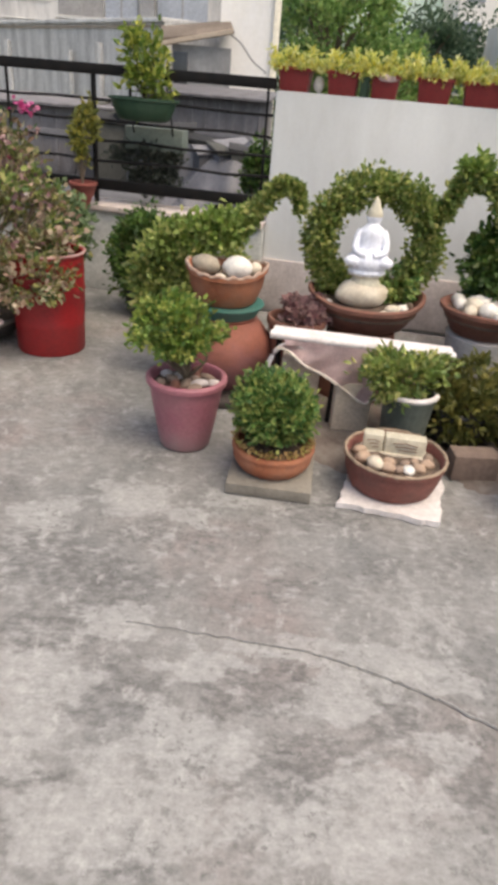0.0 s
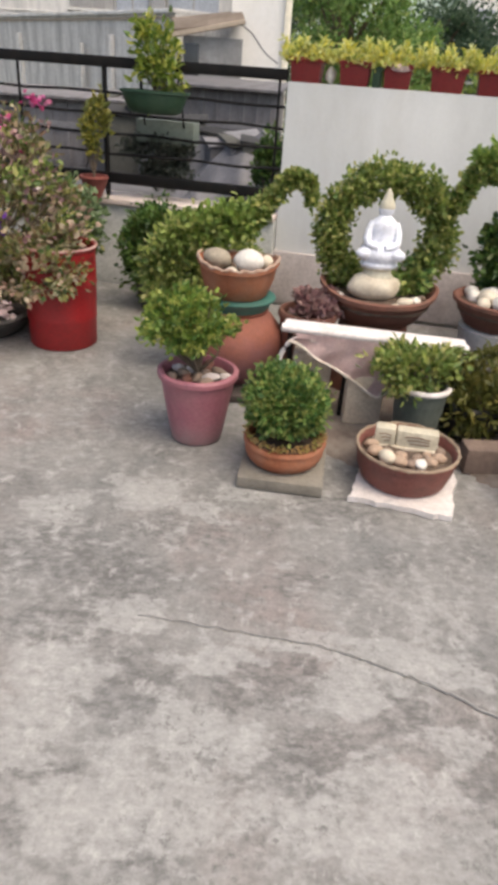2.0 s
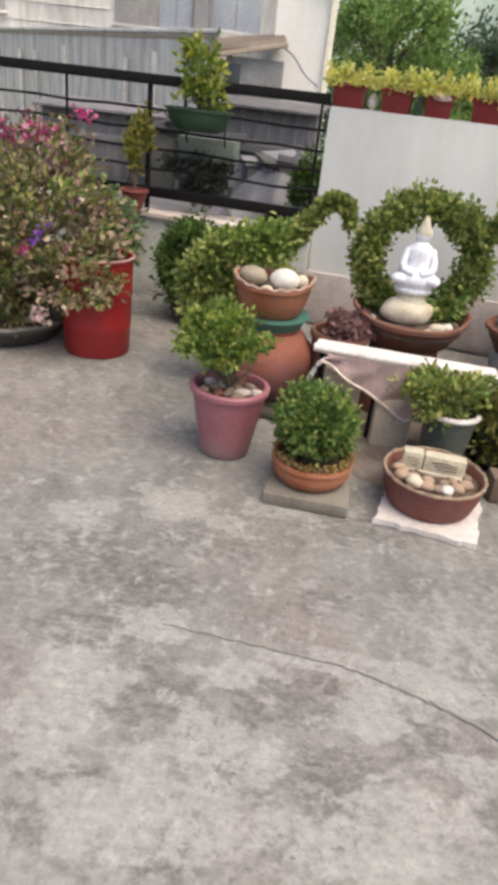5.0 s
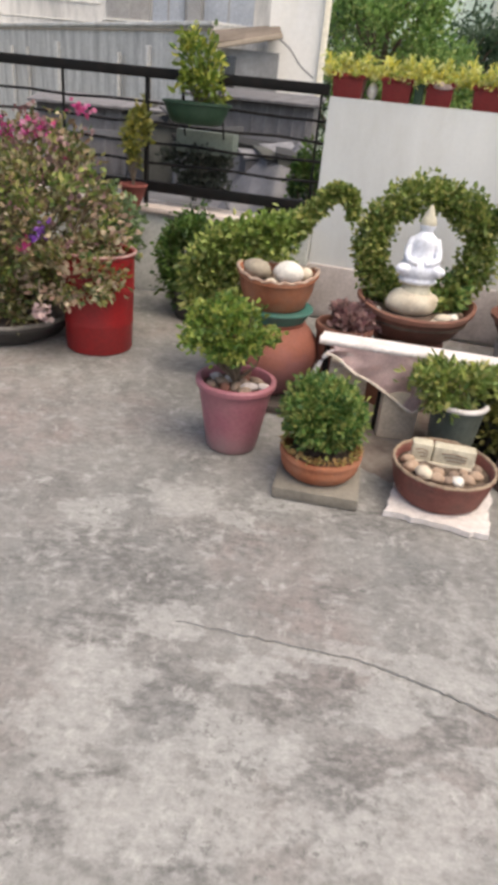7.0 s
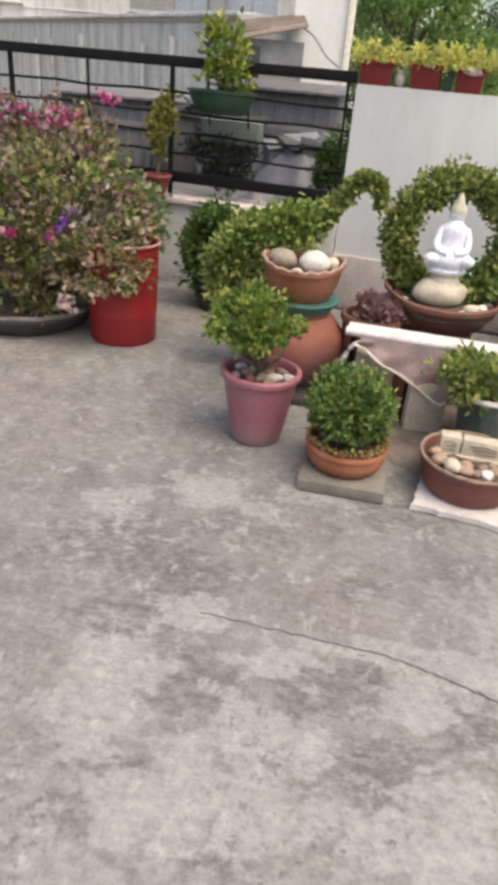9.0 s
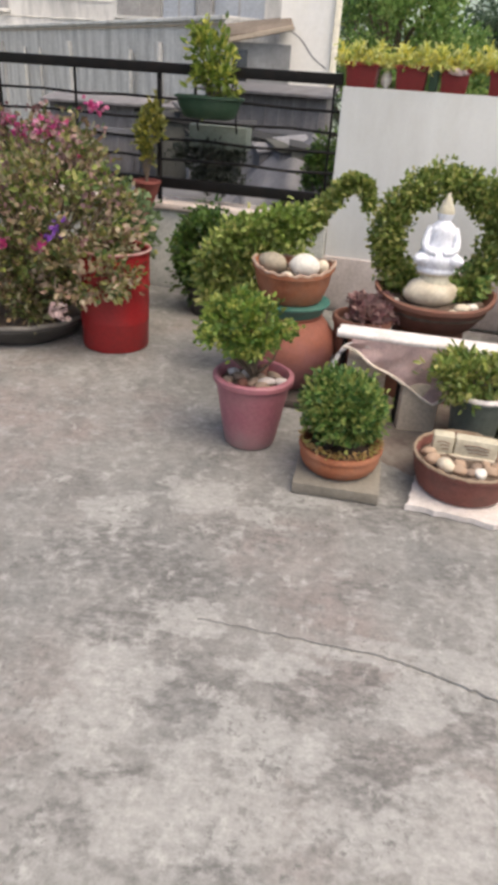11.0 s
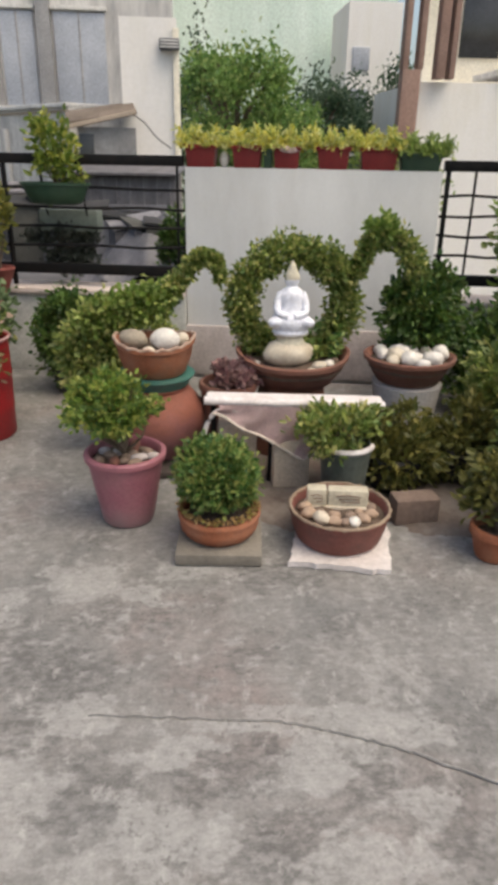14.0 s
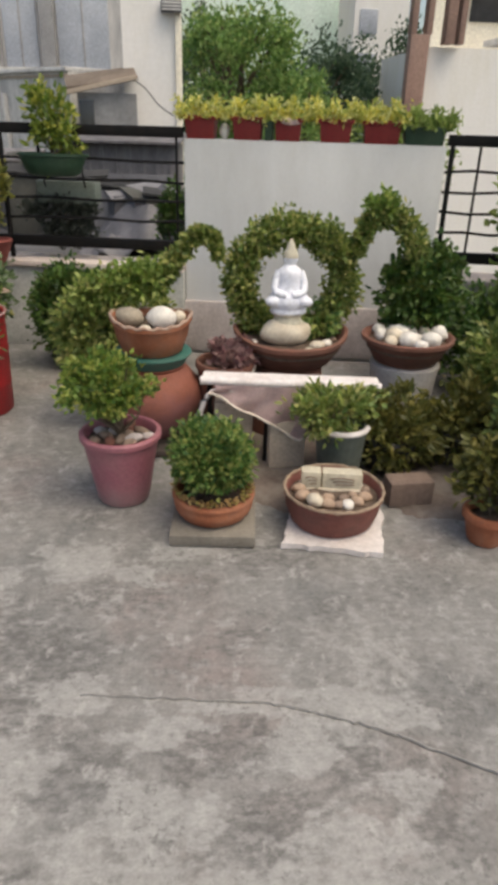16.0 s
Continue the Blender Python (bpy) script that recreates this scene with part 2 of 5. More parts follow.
STONE_TAN = surface("tan_stone", (0.3, 0.2, 0.14), (0.46, 0.34, 0.25), 16, 90, 0.7, 0.3, dirt=(0.2, 0.13, 0.09), dirt_scale=14, dirt_amount=0.5)
STONE_DARK = surface("brown_stone", (0.18, 0.12, 0.09), (0.28, 0.21, 0.16), 14, 90, 0.7, 0.25)
STONE_WHITE = surface("white_pebble", (0.6, 0.57, 0.52), (0.74, 0.7, 0.65), 12, 90, 0.5, 0.12)
GLAZE = surface("white_glaze", (0.68, 0.7, 0.8), (0.82, 0.83, 0.88), 14, 60, 0.35, 0.06)
CREAM = surface("cream_stone", (0.48, 0.43, 0.33), (0.58, 0.54, 0.43), 14, 60, 0.5, 0.1)
WHITE_PAINT = surface("chipped_white_paint", (0.68, 0.63, 0.62), (0.82, 0.78, 0.77), 12, 80, 0.6, 0.15, dirt=(0.42, 0.32, 0.28), dirt_scale=9, dirt_amount=0.5)
CLOTH = surface("pinkish_cloth", (0.6, 0.44, 0.44), (0.76, 0.6, 0.59), 10, 160, 0.9, 0.3, dirt=(0.4, 0.28, 0.27), dirt_scale=8, dirt_amount=0.4)
WHITE_SLAB = surface("white_marble_slab", (0.58, 0.54, 0.53), (0.72, 0.68, 0.67), 8, 60, 0.5, 0.08, dirt=(0.5, 0.42, 0.38), dirt_amount=0.4)
CEMENT = surface("cement_block", (0.15, 0.135, 0.115), (0.23, 0.21, 0.18), 9, 70, 0.9, 0.35, dirt=(0.18, 0.16, 0.13), dirt_amount=0.5)
BARK = surface("bark", (0.1, 0.075, 0.05), (0.2, 0.15, 0.11), 20, 90, 0.9, 0.5)
DRY_TWIG = surface("dry_twig", (0.24, 0.17, 0.12), (0.34, 0.26, 0.19), 20, 90, 0.9, 0.3)
FRESH = leafy("fresh_leaves", [(0.083, 0.164, 0.034), (0.166, 0.272, 0.051), (0.276, 0.350, 0.069), (0.414, 0.426, 0.115), (0.124, 0.213, 0.046)])
BOX_GREEN = leafy("boxwood_leaves", [(0.060, 0.139, 0.036), (0.119, 0.223, 0.053), (0.223, 0.317, 0.091), (0.328, 0.353, 0.106)])
VINE = leafy("vine_leaves", [(0.128, 0.197, 0.047), (0.228, 0.302, 0.079), (0.354, 0.395, 0.105), (0.089, 0.162, 0.043), (0.458, 0.441, 0.157)])
VINE_LIGHT = leafy("pale_vine_leaves", [(0.177, 0.269, 0.058), (0.282, 0.384, 0.086), (0.106, 0.192, 0.042), (0.388, 0.442, 0.134)])
DARK_GREEN = leafy("dark_leaves", [(0.035, 0.087, 0.021), (0.065, 0.136, 0.030), (0.120, 0.212, 0.043), (0.090, 0.124, 0.030)])
OLIVE = leafy("olive_leaves", [(0.19, 0.2, 0.06), (0.3, 0.28, 0.095), (0.12, 0.16, 0.045), (0.4, 0.3, 0.165), (0.200, 0.116, 0.074), (0.063, 0.103, 0.031), (0.482, 0.409, 0.265), (0.075, 0.123, 0.037)])
# darkened copy of the olive leaves: east-side shade put into the tones
OLIVE_SHADED = leafy("shaded_olive_leaves", [(0.105, 0.116, 0.030), (0.174, 0.166, 0.045), (0.069, 0.090, 0.022), (0.243, 0.216, 0.059)])
YELLOW = leafy("golden_leaves", [(0.7, 0.63, 0.11), (0.78, 0.73, 0.24), (0.48, 0.52, 0.1), (0.8, 0.79, 0.4), (0.3, 0.38, 0.08)], glow=0.4)
BRACT = leafy("cream_bracts", [(0.4, 0.31, 0.2), (0.52, 0.43, 0.32), (0.33, 0.2, 0.15), (0.44, 0.32, 0.24)], glow=0.3)
MAUVE = leafy("mauve_leaves", [(0.208, 0.096, 0.104), (0.320, 0.176, 0.176), (0.128, 0.080, 0.080), (0.432, 0.272, 0.256)])
PINK_PETAL = leafy("magenta_petals", [(0.5, 0.04, 0.22), (0.52, 0.1, 0.28), (0.46, 0.03, 0.13), (0.55, 0.24, 0.36)], glow=0.35)
VIOLET_PETAL = leafy("violet_petals", [(0.16, 0.04, 0.32), (0.22, 0.07, 0.36), (0.12, 0.03, 0.24)])
PALE_PETAL = leafy("faded_petals", [(0.62, 0.46, 0.46), (0.7, 0.58, 0.56), (0.5, 0.36, 0.36)])
TREE_LEAF = leafy("tree_leaves", [(0.38, 0.46, 0.16), (0.1, 0.21, 0.055), (0.22, 0.36, 0.1), (0.33, 0.48, 0.16), (0.15, 0.28, 0.085)], glow=0.45)
TREE_DARK = leafy("far_tree_leaves", [(0.048, 0.096, 0.056), (0.080, 0.136, 0.080), (0.128, 0.192, 0.112)])
GREY_WALL = surface("stained_grey_cement", (0.54, 0.525, 0.5), (0.72, 0.7, 0.67), 1.6, 20, 0.9, 0.2, dirt=(0.16, 0.15, 0.148), dirt_scale=2.4, dirt_amount=0.75, stretch=(2.2, 2.2, 0.35))
PALE_GREY = surface("pale_grey_paint", (0.53, 0.515, 0.5), (0.66, 0.645, 0.63), 0.9, 20, 0.85, 0.05, grain_amount=0.3, dirt=(0.2, 0.2, 0.215), dirt_scale=1.4, dirt_amount=0.75, stretch=(2, 2, 0.4))
PALE_CAP = surface("weathered_cap", (0.6, 0.59, 0.57), (0.76, 0.75, 0.73), 2, 20, 0.9, 0.2, dirt=(0.24, 0.23, 0.22), dirt_amount=0.5)
BEIGE = surface("beige_cement", (0.34, 0.28, 0.22), (0.44, 0.37, 0.3), 1.5, 20, 0.9, 0.2, dirt=(0.3, 0.24, 0.19), dirt_amount=0.4)
WHITE_WALL = surface("white_limewash", (0.8, 0.78, 0.76), (0.87, 0.86, 0.84), 0.8, 20, 0.85, 0.04, grain_amount=0.25, dirt=(0.6, 0.56, 0.46), dirt_scale=0.8, dirt_amount=0.5, stretch=(2, 2, 0.4))
CREAM_WALL = surface("cream_paint", (0.74, 0.69, 0.57), (0.82, 0.78, 0.67), 1, 20, 0.85, 0.1)
BROWN_WALL = surface("brown_paint", (0.26, 0.16, 0.13), (0.34, 0.23, 0.19), 1, 20, 0.8, 0.1, dirt=(0.15, 0.09, 0.08), dirt_amount=0.5)
# mint tone lightened to carry the bright sky between the trees
MINT_SKY = surface("pale_mint_sky", (0.62, 0.76, 0.68), (0.74, 0.86, 0.79), 0.7, 15, 0.7, 0.1, stretch=(3, 3, 0.3))
ROOF = surface("far_roof", (0.06, 0.06, 0.065), (0.13, 0.13, 0.14), 1.2, 15, 0.9, 0.3, dirt=(0.07, 0.07, 0.07), dirt_amount=0.6)
TARP = surface("blue_grey_tarp", (0.085, 0.085, 0.095), (0.15, 0.145, 0.16), 3, 30, 0.6, 0.3, dirt=(0.1, 0.11, 0.13), dirt_amount=0.5)
EARTH = surface("town_ground", (0.13, 0.12, 0.1), (0.22, 0.2, 0.17), 0.08, 2, 0.95, 0.3, dirt=(0.07, 0.1, 0.05), dirt_scale=0.05, dirt_amount=0.8)
SHUTTER = surface("pale_blue_shutter", (0.36, 0.39, 0.45), (0.46, 0.49, 0.55), 2, 20, 0.6, 0.1)
WINDOW_DARK = surface("dark_glass", (0.02, 0.022, 0.025), (0.04, 0.043, 0.048), 2, 20, 0.12, 0.0)


# ---- mesh helpers ----
def part(name, bm, material, parent, label="", smooth=True):
    me = bpy.data.meshes.new(name)
    bm.to_mesh(me)
    bm.free()
    me.materials.append(material)
    if smooth:
        me.shade_smooth()
        me.set_sharp_from_angle(angle=radians(40))
    ob = new(name, me)
    ob.parent = parent
    return tagged(ob, label)


def raw_part(name, verts, faces, material, parent, label="", kind=""):
    me = bpy.data.meshes.new(name)
    me.from_pydata(verts, [], faces)
    me.materials.append(material)
    ob = new(name, me)
    ob.parent = parent
    return tagged(ob, label, kind=kind)


def thing(name, x, y, z, label, category, group="", turn=0, kind=""):
    ob = new(name)
    ob.matrix_basis = pose(x, y, z, 0, 0, turn)
    ob.empty_display_size = 0.1
    return tagged(ob, label, category, group, kind)


def lathe(profile, seg=40, wobble=0.0, squash=1.0):
    """A turned body from (radius, height) pairs, outside first; ends at the axis are closed."""
    bm = bmesh.new()
    rings = []
    for k, (r, z) in enumerate(profile):
        if r < 1e-4:
            rings.append([bm.verts.new((0, 0, z))])
            continue
        ring = []
        for i in range(seg):
            a = 2 * math.pi * i / seg
            rr = r * (1 + wobble * noise.noise((math.cos(a) * 2, math.sin(a) * 2, z * 9)))
            ring.append(bm.verts.new((rr * math.cos(a), rr * squash * math.sin(a), z)))
        rings.append(ring)
    for p, q in zip(rings, rings[1:]):
        for i in range(seg):
            j = (i + 1) % seg
            if len(p) == 1 and len(q) == 1:
                break
            if len(p) == 1:
                bm.faces.new((p[0], q[j], q[i]))
            elif len(q) == 1:
                bm.faces.new((p[i], p[j], q[0]))
            else:
                bm.faces.new((p[i], p[j], q[j], q[i]))
    bmesh.ops.recalc_face_normals(bm, faces=bm.faces)
    return bm


def horned(bm, radius, above, rise):
    """Lift the rim towards its two ends, like a boat."""
    for v in bm.verts:
        if v.co.z > above:
            v.co.z += rise * min(1.0, abs(v.co.x) / radius) ** 4
    return bm


def box(size, at=(0, 0, 0), bevel=0.004, turn=0, bm=None):
    bm = bm or bmesh.new()
    made = bmesh.ops.create_cube(bm, size=1, matrix=pose(*at, 0, 0, turn) @ Matrix.Diagonal((*size, 1)))["verts"]
    if bevel:
        edges = {e for v in made for e in v.link_edges}
        bmesh.ops.bevel(bm, geom=list(edges), offset=bevel, segments=2, affect="EDGES", profile=0.6)
    return bm


def tube(points, radii, seg=8, bm=None):
    """A round bar along points; radii: one number, or one for each point."""
    bm = bm or bmesh.new()
    pts = [Vector(p) for p in points]
    rs = [radii] * len(pts) if isinstance(radii, (int, float)) else radii
    rings = []
    for i, p in enumerate(pts):
        d = (pts[min(i + 1, len(pts) - 1)] - pts[max(i - 1, 0)]).normalized()
        side = d.cross(Vector((0, 0, 1)) if abs(d.z) < 0.9 else Vector((1, 0, 0))).normalized()
        up = side.cross(d)
        rings.append([bm.verts.new(p + rs[i] * (math.cos(2 * math.pi * k / seg) * side + math.sin(2 * math.pi * k / seg) * up)) for k in range(seg)])
    for a, b in zip(rings, rings[1:]):
        for k in range(seg):
            bm.faces.new((a[k], a[(k + 1) % seg], b[(k + 1) % seg], b[k]))
    bm.faces.new(rings[0][::-1])
    bm.faces.new(rings[-1])
    return bm


def curve_points(ctrl, n):
    """n points on a smooth line through the control points."""
    c = [Vector(p) for p in ctrl]
    c = [2 * c[0] - c[1]] + c + [2 * c[-1] - c[-2]]
    out = []
    for i in range(n):
        u = i / (n - 1) * (len(c) - 3)
        k = min(int(u), len(c) - 4)
        f = u - k
        a, b, d, e = c[k:k + 4]
        out.append(0.5 * (2 * b + (d - a) * f + (2 * a - 5 * b + 4 * d - e) * f * f + (3 * b - a - 3 * d + e) * f ** 3))
    return out


def leaves(centres, outs, length, width, rng, spread=0.6, droop=0.15):
    """Folded leaves, each at a centre and pointing roughly along its out direction."""
    n = len(centres)
    d = outs / (np.linalg.norm(outs, axis=1, keepdims=True) + 1e-9) + rng.normal(0, spread, (n, 3))
    d /= np.linalg.norm(d, axis=1, keepdims=True) + 1e-9
    s = np.cross(d, rng.normal(0, 1, (n, 3)))
    s /= np.linalg.norm(s, axis=1, keepdims=True) + 1e-9
    u = np.cross(s, d)
    ln = length * rng.uniform(0.6, 1.25, (n, 1))
    w = width * rng.uniform(0.7, 1.2, (n, 1))
    f = 0.25 * w
    v = np.stack([centres, centres + 0.3 * ln * d + w * s + f * u, centres + 0.72 * ln * d + 0.75 * w * s + f * u,
                  centres + ln * d - droop * ln * u, centres + 0.72 * ln * d - 0.75 * w * s + f * u, centres + 0.3 * ln * d - w * s + f * u], 1)
    base = np.arange(n)[:, None] * 6
    faces = np.concatenate([base + [0, 1, 2, 3], base + [0, 3, 4, 5]]).tolist()
    return v.reshape(-1, 3).tolist(), faces


def clumped(rng, n, radii, clumps, tight=0.3, hollow=0.55, flat_below=None):
    """Points of a crown: clumps through an ellipsoid, mostly near its skin. Gives points, directions and clump centres."""
    c = rng.normal(0, 1, (clumps, 3))
    c /= np.linalg.norm(c, axis=1, keepdims=True)
    c *= (hollow + (1 - hollow) * rng.uniform(0, 1, (clumps, 1)) ** 0.6) * rng.uniform(0.8, 1.08, (clumps, 1))
    k = rng.integers(0, clumps, n)
    p = c[k] + rng.normal(0, tight, (n, 3))
    if flat_below is not None:
        p[:, 2] = np.where(p[:, 2] < flat_below, flat_below + np.abs(p[:, 2] - flat_below) * 0.35, p[:, 2])
    o = p + rng.normal(0, 0.2, (n, 3)) + np.array([0, 0, 0.35])
    r = np.array(radii)
    return p * r, o, c * r


def foliage(name, parent, at, radii, n, leaf, material, seed, clumps=40, tight=0.2, hollow=0.55, spread=0.6, flat_below=None, label=""):
    rng = np.random.default_rng(seed)
    p, o, c = clumped(rng, n, radii, clumps, tight, hollow, flat_below)
    v, f = leaves(p + np.array(at), o, leaf[0], leaf[1], rng, spread)
    raw_part(name, v, f, material, parent, label, "stuff" if label else "")
    return [Vector(q) + Vector(at) for q in c]


def branches(name, parent, root, tips, r0, material=BARK, fork=0.35, seed=0, r1=0.2):
    """Thin bent limbs from a root up to the tips."""
    rng = random.Random(seed)
    bm = bmesh.new()
    root = Vector(root)
    for t in tips:
        mid = root.lerp(t, 0.5) + Vector((rng.uniform(-1, 1), rng.uniform(-1, 1), rng.uniform(0, 1))) * (t - root).length * 0.12
        low = root.lerp(mid, fork) * 1.0
        low.x, low.y = root.x + (low.x - root.x) * 0.5, root.y + (low.y - root.y) * 0.5
        pts = curve_points([root, low, mid, t], 7)
        tube(pts, [r0 * (1 - (1 - r1) * i / 6) for i in range(7)], 5, bm)
    return part(name, bm, material, parent)


def foliage_along(name, parent, ctrl, radius, n, leaf, material, seed, label="", end_radius=None):
    """Leaves all round a bent line, for trained vines."""
    rng = np.random.default_rng(seed)
    pts = np.array([list(p) for p in curve_points(ctrl, 60)])
    u = rng.uniform(0, 59, n)
    k = np.minimum(u.astype(int), 58)
    c = pts[k] + (pts[k + 1] - pts[k]) * (u - k)[:, None]
    o = rng.normal(0, 1, (n, 3))
    o /= np.linalg.norm(o, axis=1, keepdims=True)
    rr = radius + ((end_radius if end_radius is not None else radius) - radius) * (u / 59)
    bump = 1 + 0.25 * np.sin(u * 1.7 + seed) + 0.2 * np.sin(u * 0.63)
    c = c + o * (rr * bump * rng.uniform(0.45, 1.05, n))[:, None]
    v, f = leaves(c, o + np.array([0, 0, 0.2]), leaf[0], leaf[1], rng, 0.5)
    return raw_part(name, v, f, material, parent, label)


def pebble(name, x, y, z, size, material, label, seed, group="", squash=0.7, turn=0):
    """One rounded stone that rests at height z."""
    bm = bmesh.new()
    bmesh.ops.create_icosphere(bm, subdivisions=3, radius=1)
    for v in bm.verts:
        n = noise.noise(v.co * 1.1 + Vector((seed * 3.7, 0, 0)))
        v.co = v.co * (1 + 0.16 * n)
        v.co = Vector((v.co.x * size[0], v.co.y * size[1], v.co.z * size[2]))
    low = min(v.co.z for v in bm.verts)
    for v in bm.verts:
        v.co.z -= low
    ob = part(name, bm, material, None)
    ob.matrix_basis = pose(x, y, z, 0, 0, turn)
    return tagged(ob, label, "stone", group)


def pot_profile(r_base, r_rim, h, wall=0.012, rim_h=0.03, rim_out=0.008, belly=0.0):
    """Outside from the foot to the rim, over it, and down inside."""
    out = [(0, 0), (r_base * 0.96, 0), (r_base, 0.006)]
    for i in range(1, 7):
        u = i / 7
        out.append((r_base + (r_rim - r_base) * u + belly * math.sin(math.pi * u), (h - rim_h) * u))
    out += [(r_rim, h - rim_h), (r_rim + rim_out, h - rim_h + 0.003), (r_rim + rim_out, h - 0.006), (r_rim + rim_out * 0.4, h), (r_rim - wall * 0.6, h), (r_rim - wall, h - 0.008)]
    for i in range(6, 0, -1):
        u = i / 7
        out.append((r_base + (r_rim - r_base) * u + belly * math.sin(math.pi * u) - wall, (h - rim_h) * u + wall))
    out.append((0, wall))
    return out


def soil_disc(parent, r, z, material=SOIL, name="soil", seed=0):
    bm = lathe([(0, z + 0.004), (r * 0.4, z + 0.006), (r * 0.8, z), (r, z - 0.006), (r, z - 0.03), (0, z - 0.03)], 28, 0.02)
    for v in bm.verts:
        v.co.z += 0.008 * noise.noise(v.co * 25 + Vector((seed, 0, 0)))
    return part(name, bm, material, parent)


# ---- terrace: floor, parapet, wall ----
bm = bmesh.new()
bmesh.ops.create_grid(bm, x_segments=60, y_segments=60, size=1)
for v in bm.verts:
    v.co = Vector((v.co.x * 3.6, -0.2 + v.co.y * 4.24 - 0.317 * v.co.x * (v.co.y + 1), 0))
    v.co.z = 0.004 * noise.noise(v.co * 1.3) - 0.004
r = bmesh.ops.extrude_face_region(bm, geom=bm.faces[:])
for v in [g for g in r["geom"] if isinstance(g, bmesh.types.BMVert)]:
    v.co.z = -0.2
bmesh.ops.recalc_face_normals(bm, faces=bm.faces)
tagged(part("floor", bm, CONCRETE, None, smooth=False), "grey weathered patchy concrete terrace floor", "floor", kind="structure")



def floor_line(name, points, width, seed):
    """A thin dark joint with uneven edges, lying on the floor."""
    pts, rng, bm = curve_points(points, 60), random.Random(seed), bmesh.new()
    rows = []
    for i, p in enumerate(pts):
        d = (pts[min(i + 1, 59)] - pts[max(i - 1, 0)]).normalized()
        n = Vector((-d.y, d.x, 0))
        q = p + n * rng.uniform(-0.004, 0.004)
        w = width * rng.uniform(0.25, 1.0) * min(1.0, 0.15 + i / 22)
        rows.append([bm.verts.new((*(q + n * k * w)[:2], h)) for k, h in ((-1, 0.0005), (-0.5, 0.004), (0.5, 0.004), (1, 0.0005))])
    for a, c in zip(rows, rows[1:]):
        for k in range(3):
            bm.faces.new((a[k], a[k + 1], c[k + 1], c[k]))
    bmesh.ops.recalc_face_normals(bm, faces=bm.faces)
    tagged(part(name, bm, surface(name + "_grime", (0.2, 0.196, 0.19), (0.3, 0.294, 0.285), 14, 80, 0.9, 0.2), None), "dark grimy joint line in the concrete floor", "crack", kind="structure")


floor_line("trim_joint_long", [(-0.24, 1.31, 0), (-0.05, 1.29, 0), (0.18, 1.265, 0), (0.29, 1.24, 0), (0.4, 1.2, 0), (0.5, 1.155, 0), (0.6, 1.1, 0), (0.95, 0.9, 0)], 0.0042, 1)

def brown_patch(cx, cy, rx, ry, seed):
    """A thin ragged-edged patch: brown soil, with the floor's shade put into its colour."""
    bm = bmesh.new()
    mid = bm.verts.new((cx, cy, 0.006))
    inner, outer = [], []
    for i in range(96):
        a = 2 * math.pi * i / 96
        k = 1 + 0.22 * noise.noise((math.cos(a) * 2.2 + seed, math.sin(a) * 2.2, 0)) + 0.1 * noise.noise((math.cos(a) * 9 + seed, math.sin(a) * 9, 1))
        inner.append(bm.verts.new((cx + 0.9 * k * rx * math.cos(a), cy + 0.9 * k * ry * math.sin(a), 0.005)))
        outer.append(bm.verts.new((cx + k * rx * math.cos(a), cy + k * ry * math.sin(a), -0.006)))
    for i in range(96):
        j = (i + 1) % 96
        bm.faces.new((mid, inner[i], inner[j]))
        bm.faces.new((inner[i], outer[i], outer[j], inner[j]))
    bmesh.ops.recalc_face_normals(bm, faces=bm.faces)
    ob = part("trim_brown_patch", bm, surface("soil_and_shade", (0.1, 0.075, 0.062), (0.19, 0.155, 0.135), 7, 70, 0.95, 0.3, dirt=(0.24, 0.22, 0.2), dirt_scale=9, dirt_amount=0.6), None)
    tagged(ob, "trodden brown soil and painted shade on the floor under the pots", "soil", kind="structure")


brown_patch(0.52, 2.56, 0.5, 0.4, 3.0)
# shaded brown floor at the east end, drawn as a second patch
brown_patch(1.1, 2.3, 0.36, 0.24, 7.0)

ground = bmesh.new()
bmesh.ops.create_grid(ground, x_segments=2, y_segments=2, size=2000, matrix=pose(0, 0, -7))
tagged(part("ground", ground, EARTH, None), "dusty brown town ground far below the terrace", "ground", kind="structure")

WALL_Y = 4.12
# the north wall and railings stand ten degrees askew to the planted group
NORTH = Matrix.Translation((0.015, WALL_Y, 0)) @ Matrix.Rotation(radians(-10), 4, "Z") @ Matrix.Translation((-0.015, -WALL_Y, 0))


def north(ob):
    ob.matrix_basis = NORTH @ ob.matrix_basis
    return ob


north(tagged(part("wall_north", box((1.425, 0.2, 1.4), (0.7275, WALL_Y + 0.1, 0.495), 0.012), PLASTER, None), "white plastered garden wall with faint grey stains", "wall", kind="structure"))
north(tagged(part("trim_skirt", box((1.431, 0.03, 0.31), (0.7275, WALL_Y - 0.0155, 0.15), 0.006), SKIRT, None), "pinkish cement skirting along the white wall", "skirting", kind="structure"))


def low_parapet(name, x0, x1, cap):
    w, xm = x1 - x0, (x0 + x1) / 2
    north(tagged(part(name, box((w, 0.2, 0.7), (xm, 4.16, 0.126), 0.006), PARAPET, None), "low grey plastered parapet, stained and damp", "parapet", kind="structure"))
    north(tagged(part(cap, box((w, 0.26, 0.035), (xm, 4.16, 0.4945), 0.01), COPING, None), "pale pinkish coping on the low parapet", "coping", kind="structure"))


